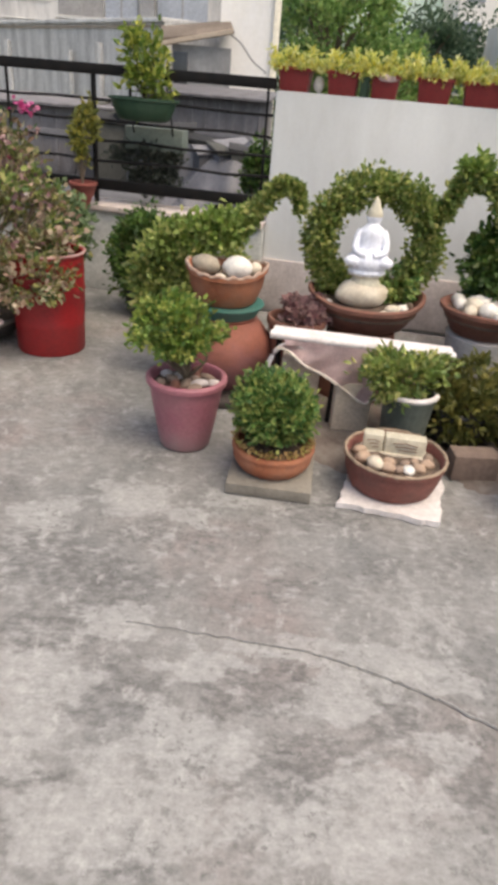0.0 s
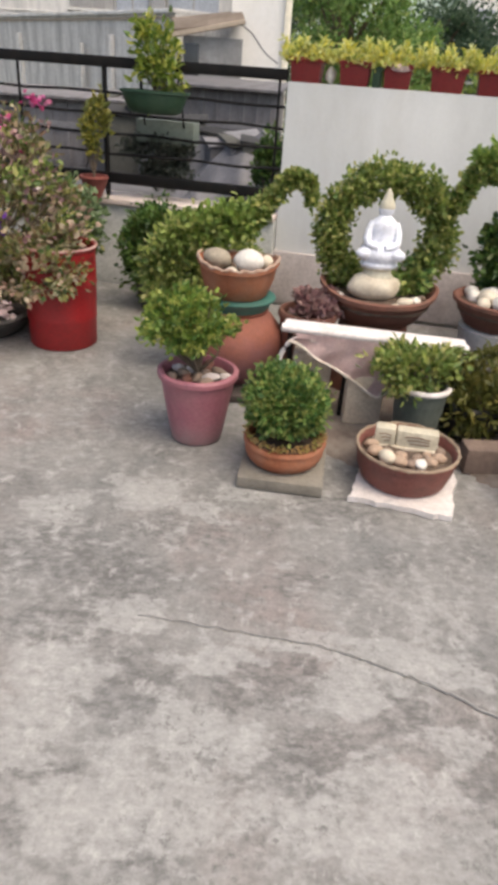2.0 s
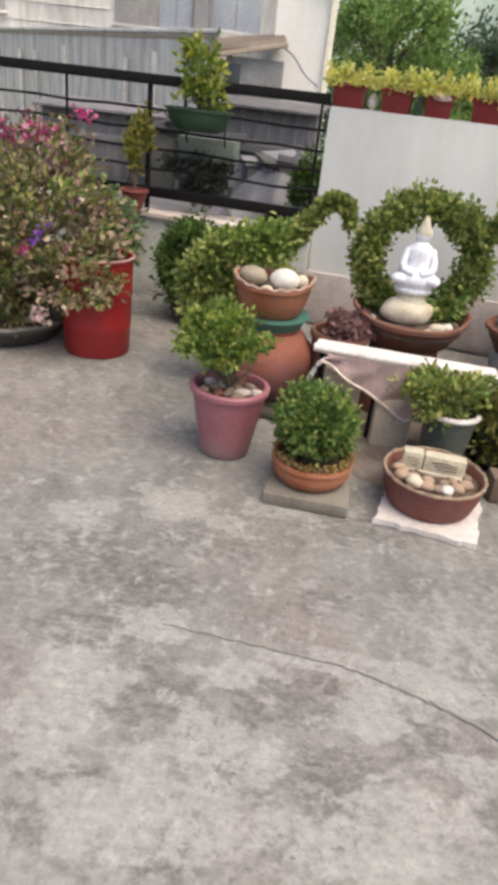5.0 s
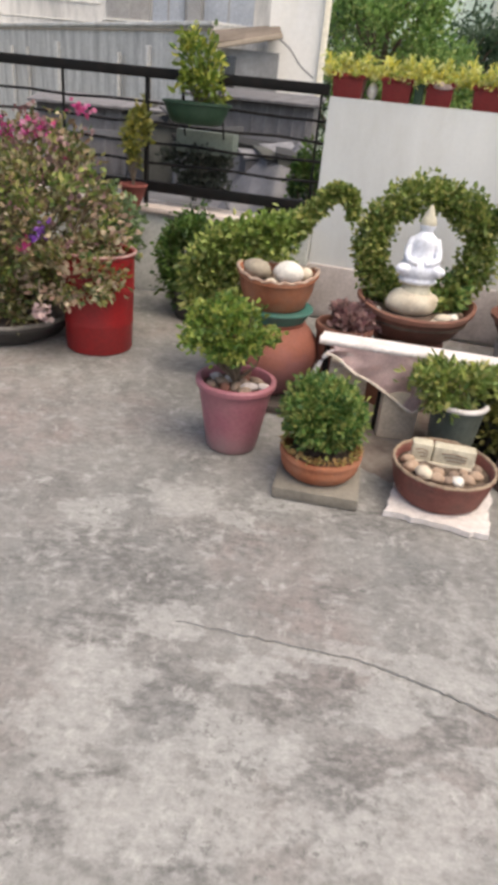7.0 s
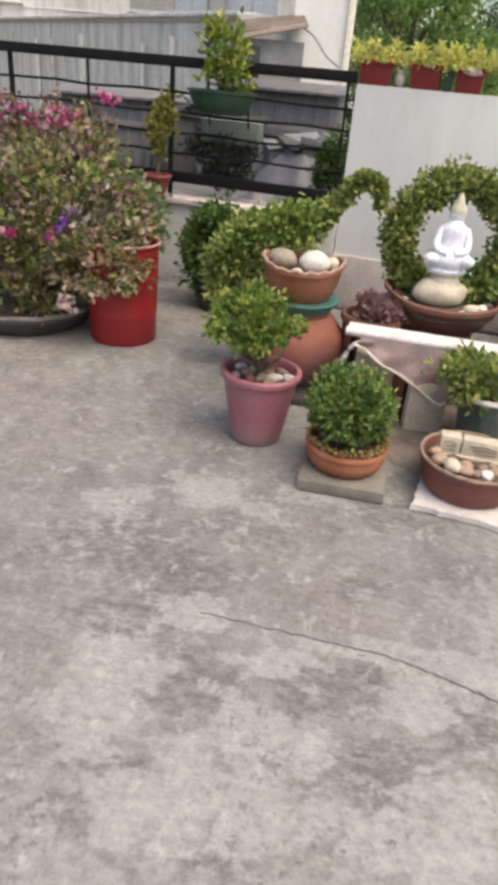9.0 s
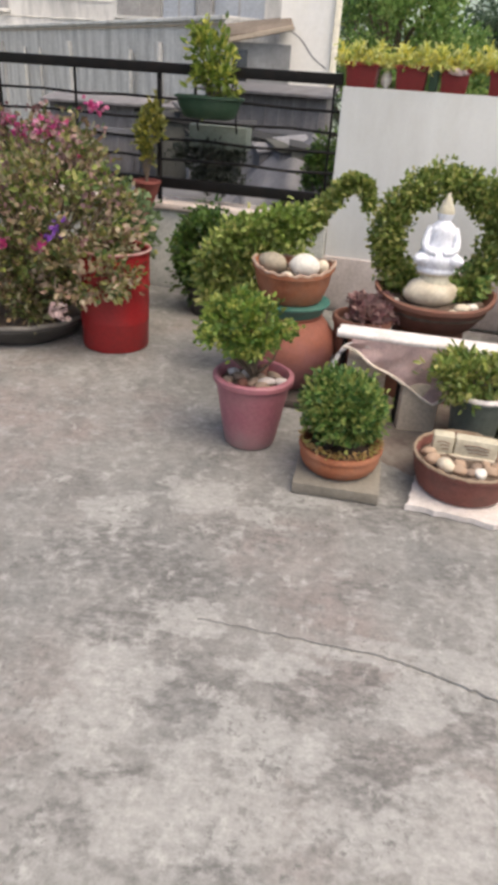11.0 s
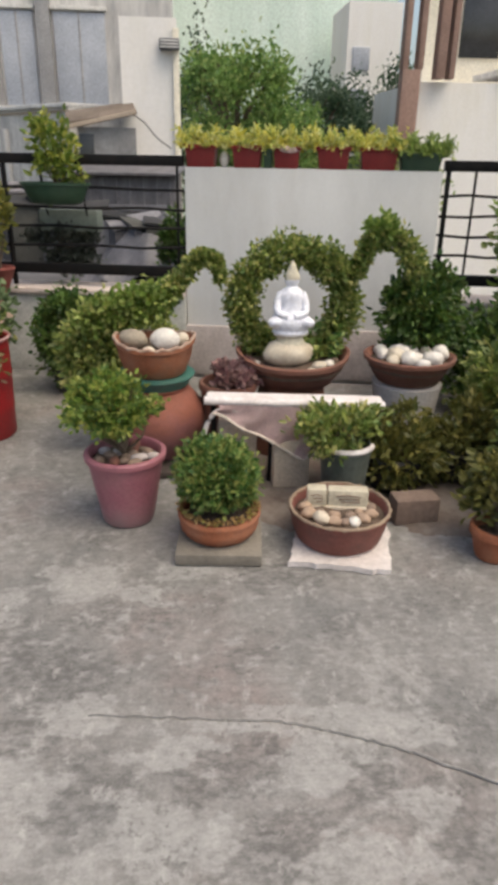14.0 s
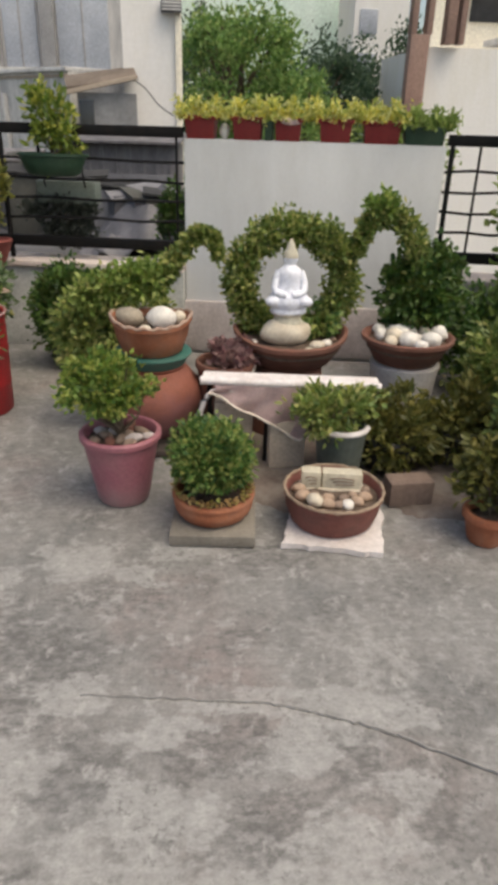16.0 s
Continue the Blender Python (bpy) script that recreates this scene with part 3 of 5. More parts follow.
low_parapet("wall_parapet_west", -3.9, 0.013, "trim_coping_west")
low_parapet("wall_parapet_east", 1.442, 3.75, "trim_coping_east")
for name, size, at in (("wall_south", (7.2, 0.15, 1.1), (0, -4.4, 0.45)), ("wall_west", (0.15, 9.1, 1.1), (-3.6, 0.16, 0.45)), ("wall_east", (0.15, 7.9, 1.1), (3.6, -0.45, 0.45))):
    tagged(part(name, box(size, at, 0.01), PARAPET, None), "plain grey plastered terrace parapet", "wall", kind="structure")


def railing(x0, x1, posts, thick):
    """Black iron railing: flat top bar, thin rods, flat bottom bar, posts that stand on the coping."""
    ob = thing("railing", (x0 + x1) / 2, 4.14, 0.512, "black painted iron railing on the low parapet", "railing", "terrace railings")
    w = x1 - x0
    part("top_rail", box((w, 0.05, 0.056), (0, 0, 0.712), 0.005), BLACK_IRON, ob)
    part("bottom_rail", box((w, 0.04, 0.06), (0, 0, 0.103), 0.004), BLACK_IRON, ob)
    for i in range(4):
        z = 0.238 + i * 0.107
        sag = [(-w / 2 + w * k / 14, 0.002 * math.sin(k * 1.9 + i), z + 0.006 * math.sin(k * 2.3 + i * 1.7)) for k in range(15)]
        part("rod", tube(sag, 0.0085, 6), BLACK_IRON, ob)
    for p in posts:
        s = 0.024 if p in thick else 0.013
        part("post", box((s, s, 0.69), (p - (x0 + x1) / 2, 0.001, 0.345), 0.002), BLACK_IRON, ob)
    return north(ob)


railing(-3.6, 0.01, (-3.2, -2.65, -2.1, -1.58, -1.043, -0.03), (-1.043, -2.1, -3.2))
railing(1.445, 3.5, (1.472, 1.62, 2.08, 2.6, 3.15), (1.472, 2.08, 3.15))


# ---- the planted bowls in front of the wall ----
def round_pot(name, x, y, z, r_base, r_rim, h, material, label, category="pot", group="", belly=0.0, wall=0.012, rim_h=0.03, rim_out=0.008, soil=0.03, seed=0):
    ob = thing(name, x, y, z, label, category, group)
    part("pot_body", lathe(pot_profile(r_base, r_rim, h, wall, rim_h, rim_out, belly), 44, 0.008), material, ob)
    if soil:
        soil_disc(ob, r_rim - wall - 0.002, h - soil, seed=seed)
    return ob


# pink plastic pot with a small round tree
p = round_pot("potted_shrub", -0.215, 2.3, 0, 0.095, 0.138, 0.275, PINK_PLASTIC, "small leafy tree in a faded pink plastic pot", "potted plant", rim_out=0.01, rim_h=0.025)
tips = foliage("crown", p, (-0.04, 0, 0.45), (0.142, 0.14, 0.105), 3500, (0.025, 0.0078), FRESH, 3, clumps=50, tight=0.14, hollow=0.45)
branches("trunk", p, (0, 0, 0.24), [t for t in tips[:16]], 0.009, seed=1)
for i in range(14):
    a, rr = i * 2.4, 0.03 + 0.006 * i
    pebble("pebble", -0.215 + rr * math.cos(a), 2.3 + rr * math.sin(a), 0.243, (0.022 + 0.007 * (i % 3), 0.019, 0.015), (STONE_DARK, SKIRT, STONE_DARK, OLD_TERRACOTTA)[i % 4], "small brown and pale stone on the soil of the pink pot", i, "stones in the pink pot", turn=i * 40)

# clipped shrub in a terracotta bowl on a cement slab
slab = tagged(part("paving_slab", box((0.29, 0.33, 0.042), (0, 0, 0.021), 0.006), CEMENT, None), "worn grey cement slab under the clipped shrub", "slab")
slab.matrix_basis = pose(0.122, 2.105, 0, 0, 0, -5)
p = round_pot("clipped_shrub", 0.118, 2.1, 0.042, 0.112, 0.136, 0.092, TERRACOTTA, "dense clipped green shrub in a low terracotta bowl", "potted plant", rim_h=0.02, belly=0.012)
tips = foliage("crown", p, (-0.008, 0, 0.222), (0.134, 0.132, 0.12), 6500, (0.022, 0.0075), BOX_GREEN, 5, clumps=260, tight=0.1, hollow=0.6, spread=0.5, flat_below=-0.75)
branches("stem", p, (0, 0, 0.08), tips[:22], 0.005, seed=2)
rng = np.random.default_rng(8)
a = rng.uniform(0, 2 * math.pi, 240)
c = np.stack([0.128 * np.cos(a), 0.128 * np.sin(a), 0.1 + rng.uniform(0, 0.02, 240)], 1)
v, f = leaves(c, np.stack([np.cos(a), np.sin(a), 0 * a + 0.2], 1), 0.022, 0.006, rng, 0.7)
raw_part("dry_leaves", v, f, leafy("dry_tan_leaves", [(0.4, 0.26, 0.1), (0.5, 0.36, 0.16), (0.3, 0.17, 0.07), (0.36, 0.34, 0.1)]), p, "yellowed dry leaves along the rim", "stuff")

# shallow dish with pebbles and a pale block, on a white slab
bm = box((0.335, 0.3, 0.02), (0, 0, 0.01), 0.0)
bmesh.ops.subdivide_edges(bm, edges=bm.edges[:], cuts=14, use_grid_fill=True)
for v in bm.verts:
    d = max(abs(v.co.x) / 0.1675, abs(v.co.y) / 0.15)
    if d > 0.97:
        v.co.xy *= 1 + 0.1 * noise.noise(Vector((v.co.x * 26, v.co.y * 26, 0.3)))
    v.co.z += 0.004 * max(0, noise.noise(v.co * 18 + Vector((4, 0, 0)))) * (v.co.z > 0.01)
t = tagged(part("marble_slab", bm, WHITE_SLAB, None), "chipped white marble slab on the floor", "slab")
t.matrix_basis = pose(0.545, 2.035, 0, 0, 0, -13)
DX, DY, DZ = 0.54, 2.08, 0.022
dish = thing("terracotta_dish", DX, DY, DZ, "shallow old terracotta dish filled with soil and pebbles", "dish")
part("dish_body", lathe([(0, 0), (0.138, 0), (0.15, 0.012), (0.166, 0.06), (0.17, 0.1), (0.176, 0.104), (0.178, 0.118), (0.17, 0.122), (0.162, 0.114), (0.155, 0.07), (0.14, 0.03), (0, 0.03)], 48, 0.012), surface("worn_red_clay", (0.15, 0.05, 0.04), (0.23, 0.085, 0.068), 8, 80, 0.85, 0.35, dirt=(0.09, 0.05, 0.042), dirt_scale=9, dirt_amount=0.8), dish)
soil_disc(dish, 0.16, 0.095, seed=4)
ring = [(0.173 * math.cos(2 * math.pi * i / 48), 0.173 * math.sin(2 * math.pi * i / 48), 0.121 + 0.0015 * math.sin(i * 2.1)) for i in range(49)]
part("rim_cord", tube(ring, [0.006 + 0.002 * math.sin(i * 2.9) for i in range(49)], 6), DRY_TWIG, dish, "pale cord laid round the rim")
blk = thing("carved_block", DX + 0.0, DY + 0.045, DZ + 0.094, "pale cream carved stone block standing in the dish", "ornament", turn=-8)
for i, (dx, w) in enumerate(((-0.074, 0.07), (0.036, 0.142))):
    part("panel", box((w, 0.05, 0.076 - 0.006 * i), (dx, 0.003 * i, 0.036), 0.007), CREAM, blk)
    for k in range(3):
        part("groove", tube([(dx - w * 0.3 + 0.01 * k, -0.0245, 0.05 - 0.012 * k), (dx, -0.0255, 0.056 - 0.014 * k), (dx + w * 0.3, -0.0245, 0.048 - 0.01 * k)], 0.0025, 5), STONE_DARK, blk)
part("foot", box((0.23, 0.062, 0.014), (0, 0, 0.004), 0.004), STONE, blk)
for i, (dx, dy, s, m) in enumerate(((-0.13, 0.03, 0.026, STONE_TAN), (-0.125, -0.03, 0.03, STONE_TAN), (-0.085, -0.075, 0.036, STONE), (-0.04, -0.095, 0.028, STONE_TAN), (0.0, -0.1, 0.024, STONE_DARK), (0.035, -0.1, 0.026, STONE_WHITE), (0.075, -0.08, 0.026, STONE_TAN), (0.11, -0.045, 0.027, STONE_TAN), (0.125, 0.01, 0.022, STONE_DARK), (-0.075, -0.02, 0.022, STONE_DARK), (-0.03, -0.045, 0.024, STONE_TAN), (0.03, -0.05, 0.022, STONE_DARK), (0.07, -0.025, 0.02, STONE_TAN))):
    pebble("pebble", DX + dx * 0.92, DY + dy * 0.92, DZ + 0.09, (s, s * 0.8, s * 0.62), m, "rounded pale pebble in the terracotta dish", 20 + i, "pebbles in the dish", turn=i * 53)

# stack: round clay pot, teal ring, orange bowl with stones
SX, SY = -0.12, 2.83
pot = thing("clay_water_pot", SX, SY, 0, "big round reddish clay pot standing on the floor", "pot")
prof = [(0, 0), (0.11, 0), (0.155, 0.044), (0.198, 0.114), (0.212, 0.175), (0.198, 0.237), (0.155, 0.289), (0.135, 0.307), (0.14, 0.317), (0.125, 0.321), (0.12, 0.307), (0.15, 0.27), (0.18, 0.175), (0.14, 0.053), (0, 0.018)]
part("pot_body", lathe(prof, 48, 0.006), bloomed(surface("dusty_clay", (0.2, 0.06, 0.038), (0.29, 0.1, 0.06), 4, 70, 0.75, 0.2, dirt=(0.2, 0.09, 0.1), dirt_scale=4, dirt_amount=0.5), (0.24, 0.12, 0.14), 0.06, 0.24), pot)
pot.location.z = 0.032
base = tagged(part("stone_slab", box((0.42, 0.34, 0.032), (0, 0, 0.016), 0.007), surface("dark_brown_slab", (0.04, 0.03, 0.027), (0.09, 0.07, 0.062), 9, 70, 0.9, 0.3), None), "dark brown stone slab under the round clay pot", "slab")
base.matrix_basis = pose(SX + 0.03, SY - 0.05, 0, 0, 0, 6)
ring = thing("stand_ring", SX, SY, 0.353, "teal painted ring between the clay pot and the bowl", "stand")
part("ring_body", lathe([(0.09, 0), (0.135, 0), (0.142, 0.01), (0.15, 0.03), (0.166, 0.044), (0.166, 0.05), (0.1, 0.05), (0.09, 0.04), (0.09, 0)], 40), TEAL_PAINT, ring)
bowl = thing("terracotta_bowl", SX, SY, 0.403, "orange terracotta bowl with soil and large stones", "bowl")
part("bowl_body", horned(lathe([(0, 0), (0.115, 0), (0.128, 0.01), (0.152, 0.075), (0.162, 0.115), (0.172, 0.12), (0.172, 0.136), (0.162, 0.14), (0.15, 0.13), (0.138, 0.075), (0.11, 0.03), (0, 0.03)], 48, 0.01), 0.172, 0.112, 0.024), TERRACOTTA, bowl)
soil_disc(bowl, 0.148, 0.112, seed=6)
part("rim_crust", tube([(0.167 * math.cos(2 * math.pi * i / 60), 0.167 * math.sin(2 * math.pi * i / 60), 0.138 + 0.024 * abs(math.cos(2 * math.pi * i / 60)) ** 4 + 0.004 * math.sin(i * 1.9)) for i in range(61)], [0.005 + 0.003 * abs(math.sin(i * 2.3)) for i in range(61)], 6), surface("chalky_crust", (0.3, 0.19, 0.14), (0.46, 0.34, 0.27), 30, 90, 0.9, 0.4), bowl, "chalky crust along the rim")
pebble("stone", SX - 0.085, SY - 0.04, 0.512, (0.058, 0.05, 0.044), surface("grey_beige_stone", (0.25, 0.21, 0.16), (0.37, 0.32, 0.25), 14, 90, 0.7, 0.25), "rounded grey-beige stone in the terracotta bowl", 40, "stones in the bowl")
pebble("stone", SX + 0.045, SY - 0.05, 0.512, (0.06, 0.052, 0.047), STONE_WHITE, "rounded white stone in the terracotta bowl", 41, "stones in the bowl")
pebble("stone", SX + 0.115, SY - 0.01, 0.517, (0.03, 0.026, 0.03), STONE, "small pale stone at the bowl's rim", 42, "stones in the bowl")
pebble("stone", SX - 0.02, SY - 0.105, 0.512, (0.024, 0.02, 0.015), STONE, "small pale stone at the bowl's rim", 43, "stones in the bowl")
pebble("stone", SX - 0.115, SY + 0.02, 0.512, (0.03, 0.026, 0.02), STONE, "small pale stone at the bowl's rim", 44, "stones in the bowl")

# middle bowl with a statue under a ring of vine
BX, BY = 0.49, 2.97
stand = thing("pot_stand", BX, BY, 0, "dark brown clay pot turned over as a stand", "stand")
part("stand_body", lathe([(0, 0), (0.2, 0), (0.2, 0.03), (0.17, 0.1), (0.15, 0.3), (0.15, 0.312), (0, 0.312)], 40, 0.01), OLD_TERRACOTTA, stand)
bowl = thing("wide_bowl", BX, BY, 0.312, "wide dark terracotta bowl holding a statue and a vine ring", "bowl")
part("bowl_body", horned(lathe([(0, 0), (0.16, 0), (0.185, 0.012), (0.225, 0.07), (0.24, 0.1), (0.256, 0.104), (0.258, 0.122), (0.245, 0.128), (0.232, 0.116), (0.21, 0.07), (0.17, 0.03), (0, 0.03)], 52, 0.01), 0.258, 0.09, 0.03), OLD_TERRACOTTA, bowl)
soil_disc(bowl, 0.23, 0.1, seed=7)
pebble("stone", 0.458, 2.9, 0.398, (0.112, 0.078, 0.062), STONE, "large smooth cream stone under the statue", 50, squash=0.6)
for i, (dx, dy, s) in enumerate(((0.1, -0.13, 0.035), (0.15, -0.09, 0.03), (0.185, -0.03, 0.026), (0.06, -0.17, 0.02), (-0.17, -0.06, 0.022))):
    pebble("pebble", BX + dx, BY + dy, 0.4, (s, s * 0.8, s * 0.6), (STONE, STONE_WHITE, STONE_DARK)[i % 3], "small pale pebble in the wide bowl", 60 + i, "pebbles in the wide bowl", turn=i * 61)


def statue():
    """A seated figure, plain: base, folded legs, body, head with a pointed crown, in one mesh."""
    bm = lathe([(0, 0), (0.07, 0), (0.078, 0.012), (0.066, 0.028), (0.064, 0.04), (0.078, 0.05), (0.09, 0.062), (0.083, 0.074), (0.09, 0.084), (0.102, 0.1), (0.1, 0.118), (0.086, 0.136),
                (0.07, 0.148), (0.058, 0.17), (0.058, 0.2), (0.061, 0.222), (0.052, 0.243), (0.034, 0.256), (0.026, 0.264), (0.032, 0.275), (0.037, 0.292), (0.034, 0.31), (0.025, 0.325), (0.02, 0.335), (0.018, 0.345), (0.009, 0.362), (0, 0.374)], 40, 0.0, 0.72)
    bmesh.ops.create_uvsphere(bm, u_segments=16, v_segments=10, radius=1, matrix=pose(-0.062, -0.035, 0.112, 0, 0, 25) @ Matrix.Diagonal((0.055, 0.034, 0.026, 1)))
    bmesh.ops.create_uvsphere(bm, u_segments=16, v_segments=10, radius=1, matrix=pose(0.062, -0.035, 0.112, 0, 0, -25) @ Matrix.Diagonal((0.055, 0.034, 0.026, 1)))
    for s in (-1, 1):
        tube(curve_points([(s * 0.048, 0, 0.234), (s * 0.066, -0.012, 0.19), (s * 0.065, -0.04, 0.152), (s * 0.015, -0.058, 0.14)], 9), [0.019, 0.02, 0.02, 0.019, 0.018, 0.017, 0.016, 0.015, 0.014], 10, bm)
    ob = part("statue", bm, GLAZE, None)
    ob.data.materials.append(CREAM)
    for pl in ob.data.polygons:
        pl.material_index = 1 if pl.center.z > 0.3 or pl.center.z < 0.045 else 0
    ob.matrix_basis = pose(0.465, 2.905, 0.497, 0, 0, -4) @ Matrix.Diagonal((0.9, 0.9, 0.98, 1))
    return tagged(ob, "white glazed seated statue with a cream pointed crown", "statue")


statue()
wreath = thing("vine_ring", BX + 0.005, 3.04, 0.385, "round ring of trained green vine on a wire", "topiary")
arc = [(0.235 * math.sin(a), 0.0, 0.266 - 0.232 * math.cos(a)) for a in [2 * math.pi * i / 16 for i in range(17)]]
part("wire", tube(curve_points(arc, 50), 0.006, 6), BARK, wreath)
foliage_along("vine", wreath, arc, 0.07, 9000, (0.024, 0.009), VINE, 11)
foliage("tuft", wreath, (0.13, -0.06, 0.1), (0.09, 0.06, 0.1), 420, (0.03, 0.01), BOX_GREEN, 12, clumps=14)

# swan-shaped trained vines either side of the ring
swan = thing("trained_vine", -0.27, 3.02, 0, "trained vine in the shape of a long-necked bird", "topiary", "bird-shaped vines")
part("vine_pot", lathe(pot_profile(0.1, 0.13, 0.2), 32), OLD_TERRACOTTA, swan)
soil_disc(swan, 0.11, 0.17, seed=9)
path = [(-0.02, -0.02, 0.2), (-0.17, -0.05, 0.33), (-0.19, -0.05, 0.48), (-0.12, -0.05, 0.59), (0.03, -0.06, 0.655), (0.19, -0.06, 0.69), (0.26, -0.06, 0.77), (0.34, -0.06, 0.86), (0.41, -0.06, 0.85), (0.435, -0.06, 0.77)]
part("wire", tube(curve_points(path, 40), 0.006, 6), BARK, swan)
foliage_along("vine", swan, path[:5], 0.085, 3400, (0.034, 0.011), VINE, 13, end_radius=0.07)
foliage_along("back_vine", swan, path[3:6], 0.07, 2400, (0.03, 0.011), VINE_LIGHT, 14)
foliage_along("neck_vine", swan, path[5:], 0.042, 1700, (0.026, 0.009), VINE, 15, end_radius=0.016)
swan = thing("trained_vine", 1.06, 3.0, 0, "trained vine bent into an arch above a dark bush", "topiary", "bird-shaped vines")
part("vine_pot", lathe(pot_profile(0.11, 0.14, 0.3), 32), OLD_TERRACOTTA, swan)
soil_disc(swan, 0.12, 0.27, seed=10)
path = [(0.05, 0, 0.3), (0.02, 0, 0.6), (-0.03, 0, 0.82), (-0.1, 0, 0.93), (-0.2, 0, 0.955), (-0.26, 0, 0.89), (-0.295, 0, 0.79)]
part("wire", tube(curve_points(path, 40), 0.006, 6), BARK, swan)
foliage_along("vine", swan, path, 0.06, 2200, (0.028, 0.01), VINE, 16, end_radius=0.03)
foliage("tuft", swan, (-0.2, 0, 0.985), (0.06, 0.05, 0.055), 260, (0.04, 0.01), VINE_LIGHT, 17, clumps=10)
foliage("bush", swan, (0.03, 0.02, 0.62), (0.17, 0.14, 0.22), 2300, (0.034, 0.012), DARK_GREEN, 18, clumps=60, tight=0.14)

# bowl of white stones on a pale pot
RX, RY = 1.0, 2.87
q = thing("pale_pot", RX, RY, 0, "pale grey cement pot under a bowl", "pot")
part("pot_body", lathe([(0, 0), (0.11, 0), (0.12, 0.02), (0.14, 0.22), (0.15, 0.3), (0.155, 0.335), (0.13, 0.34), (0, 0.34)], 40, 0.01), PALE_POT, q)
bowl = thing("terracotta_bowl", RX, RY, 0.34, "brown terracotta bowl full of white stones", "bowl")
part("bowl_body", lathe([(0, 0), (0.12, 0), (0.14, 0.01), (0.175, 0.07), (0.19, 0.1), (0.202, 0.104), (0.203, 0.12), (0.192, 0.124), (0.18, 0.114), (0.16, 0.07), (0.13, 0.03), (0, 0.03)], 48, 0.01), OLD_TERRACOTTA, bowl)
soil_disc(bowl, 0.178, 0.1, seed=11)
for i in range(15):
    a, rr = 2.4 * i + 2.6, 0.15 * math.sqrt((i + 1) / 15)
    s = 0.045 if i % 3 == 0 else 0.034
    pebble("pebble", RX + rr * math.cos(a), RY + rr * math.sin(a), 0.428, (s, s * 0.85, s * 0.8), STONE if i % 4 == 3 else STONE_WHITE, "white rounded stone in the brown bowl", 80 + i, "white stones in the bowl", turn=i * 37)

# low white bench with a cloth, on thin legs
bench = thing("low_bench", 0.442, 2.585, 0, "low narrow bench with chipped white top and cloth", "bench", turn=-7)
part("bench_top", box((0.71, 0.09, 0.03), (0, -0.01, 0.358), 0.01), WHITE_PAINT, bench)
part("front_bar", tube([(-0.357, -0.062, 0.365), (-0.1, -0.066, 0.363), (0.2, -0.064, 0.367), (0.357, -0.062, 0.363)], 0.017, 10), WHITE_PAINT, bench, "rounded white front bar")
for x, y in ((-0.09, -0.03), (0.33, -0.03), (-0.33, 0.02), (0.33, 0.02)):
    part("leg", tube([(x, y, 0.345), (x + 0.004, y, 0.19), (x, y, 0)], 0.012, 8), BLACK_IRON, bench)
part("side_hoop", tube(curve_points([(-0.365, -0.06, 0.0), (-0.36, -0.07, 0.2), (-0.33, -0.075, 0.3), (-0.28, -0.075, 0.335), (-0.22, -0.07, 0.325), (-0.17, -0.06, 0.29)], 24), 0.009, 8), WHITE_PAINT, bench, "bent white wire hoop")
bm = bmesh.new()
NU, NV = 30, 10
grid = []
for j in range(NV + 1):
    row = []
    for i in range(NU + 1):
        u, w = i / NU, j / NV
        hang = 0.03 + 0.19 * ((u / 0.66) ** 1.1 if u < 0.66 else 1 - (u - 0.66) / 0.34 * 0.6)
        x = -0.3 + 0.56 * u + 0.025 * math.sin(w * 5) * w
        y = -0.082 - 0.012 * math.sin(u * 26 + w * 3) * (0.3 + w) - 0.01 * w
        row.append(bm.verts.new((x, y, 0.355 - hang * w + 0.006 * math.sin(u * 19) * w)))
    grid.append(row)
for j in range(NV):
    for i in range(NU):
        bm.faces.new((grid[j][i], grid[j][i + 1], grid[j + 1][i + 1], grid[j + 1][i]))
bmesh.ops.solidify(bm, geom=bm.faces[:], thickness=0.003)
part("cloth", bm, CLOTH, bench, "creased pinkish cloth hanging in a point")
edge = []
for i in range(NU + 1):
    u = i / NU
    hang = 0.03 + 0.19 * ((u / 0.66) ** 1.1 if u < 0.66 else 1 - (u - 0.66) / 0.34 * 0.6)
    edge.append((-0.3 + 0.56 * u + 0.025 * math.sin(5), -0.092 - 0.012 * math.sin(u * 26 + 3) * 0.7 - 0.008, 0.355 - hang + 0.006 * math.sin(u * 19)))
part("cloth_border", tube(edge, [0.005 + 0.0015 * (i % 2) for i in range(NU + 1)], 7), surface("cream_braid", (0.55, 0.48, 0.42), (0.68, 0.61, 0.54), 30, 120, 0.9, 0.3), bench, "pale braided border")
for i, (x, y, w, h, tn) in enumerate(((0.43, 2.56, 0.15, 0.21, 2), (0.22, 2.66, 0.16, 0.25, -4))):
    b = tagged(part("cement_block", box((w, 0.12, h), (0, 0, h / 2), 0.008), surface("pale_cement", (0.46, 0.39, 0.31), (0.58, 0.5, 0.41), 9, 70, 0.9, 0.3), None), "rough grey cement block under the bench", "block", "cement blocks")
    b.matrix_basis = pose(x, y, 0, 0, 0, tn)

# mauve succulent behind the bench
p = round_pot("succulent", 0.19, 2.83, 0, 0.09, 0.12, 0.36, OLD_TERRACOTTA, "dusty mauve succulent in a brown clay pot", "potted plant")
foliage("rosette", p, (0.015, -0.01, 0.39), (0.1, 0.09, 0.06), 520, (0.038, 0.014), MAUVE, 21, clumps=20, tight=0.14, hollow=0.4)

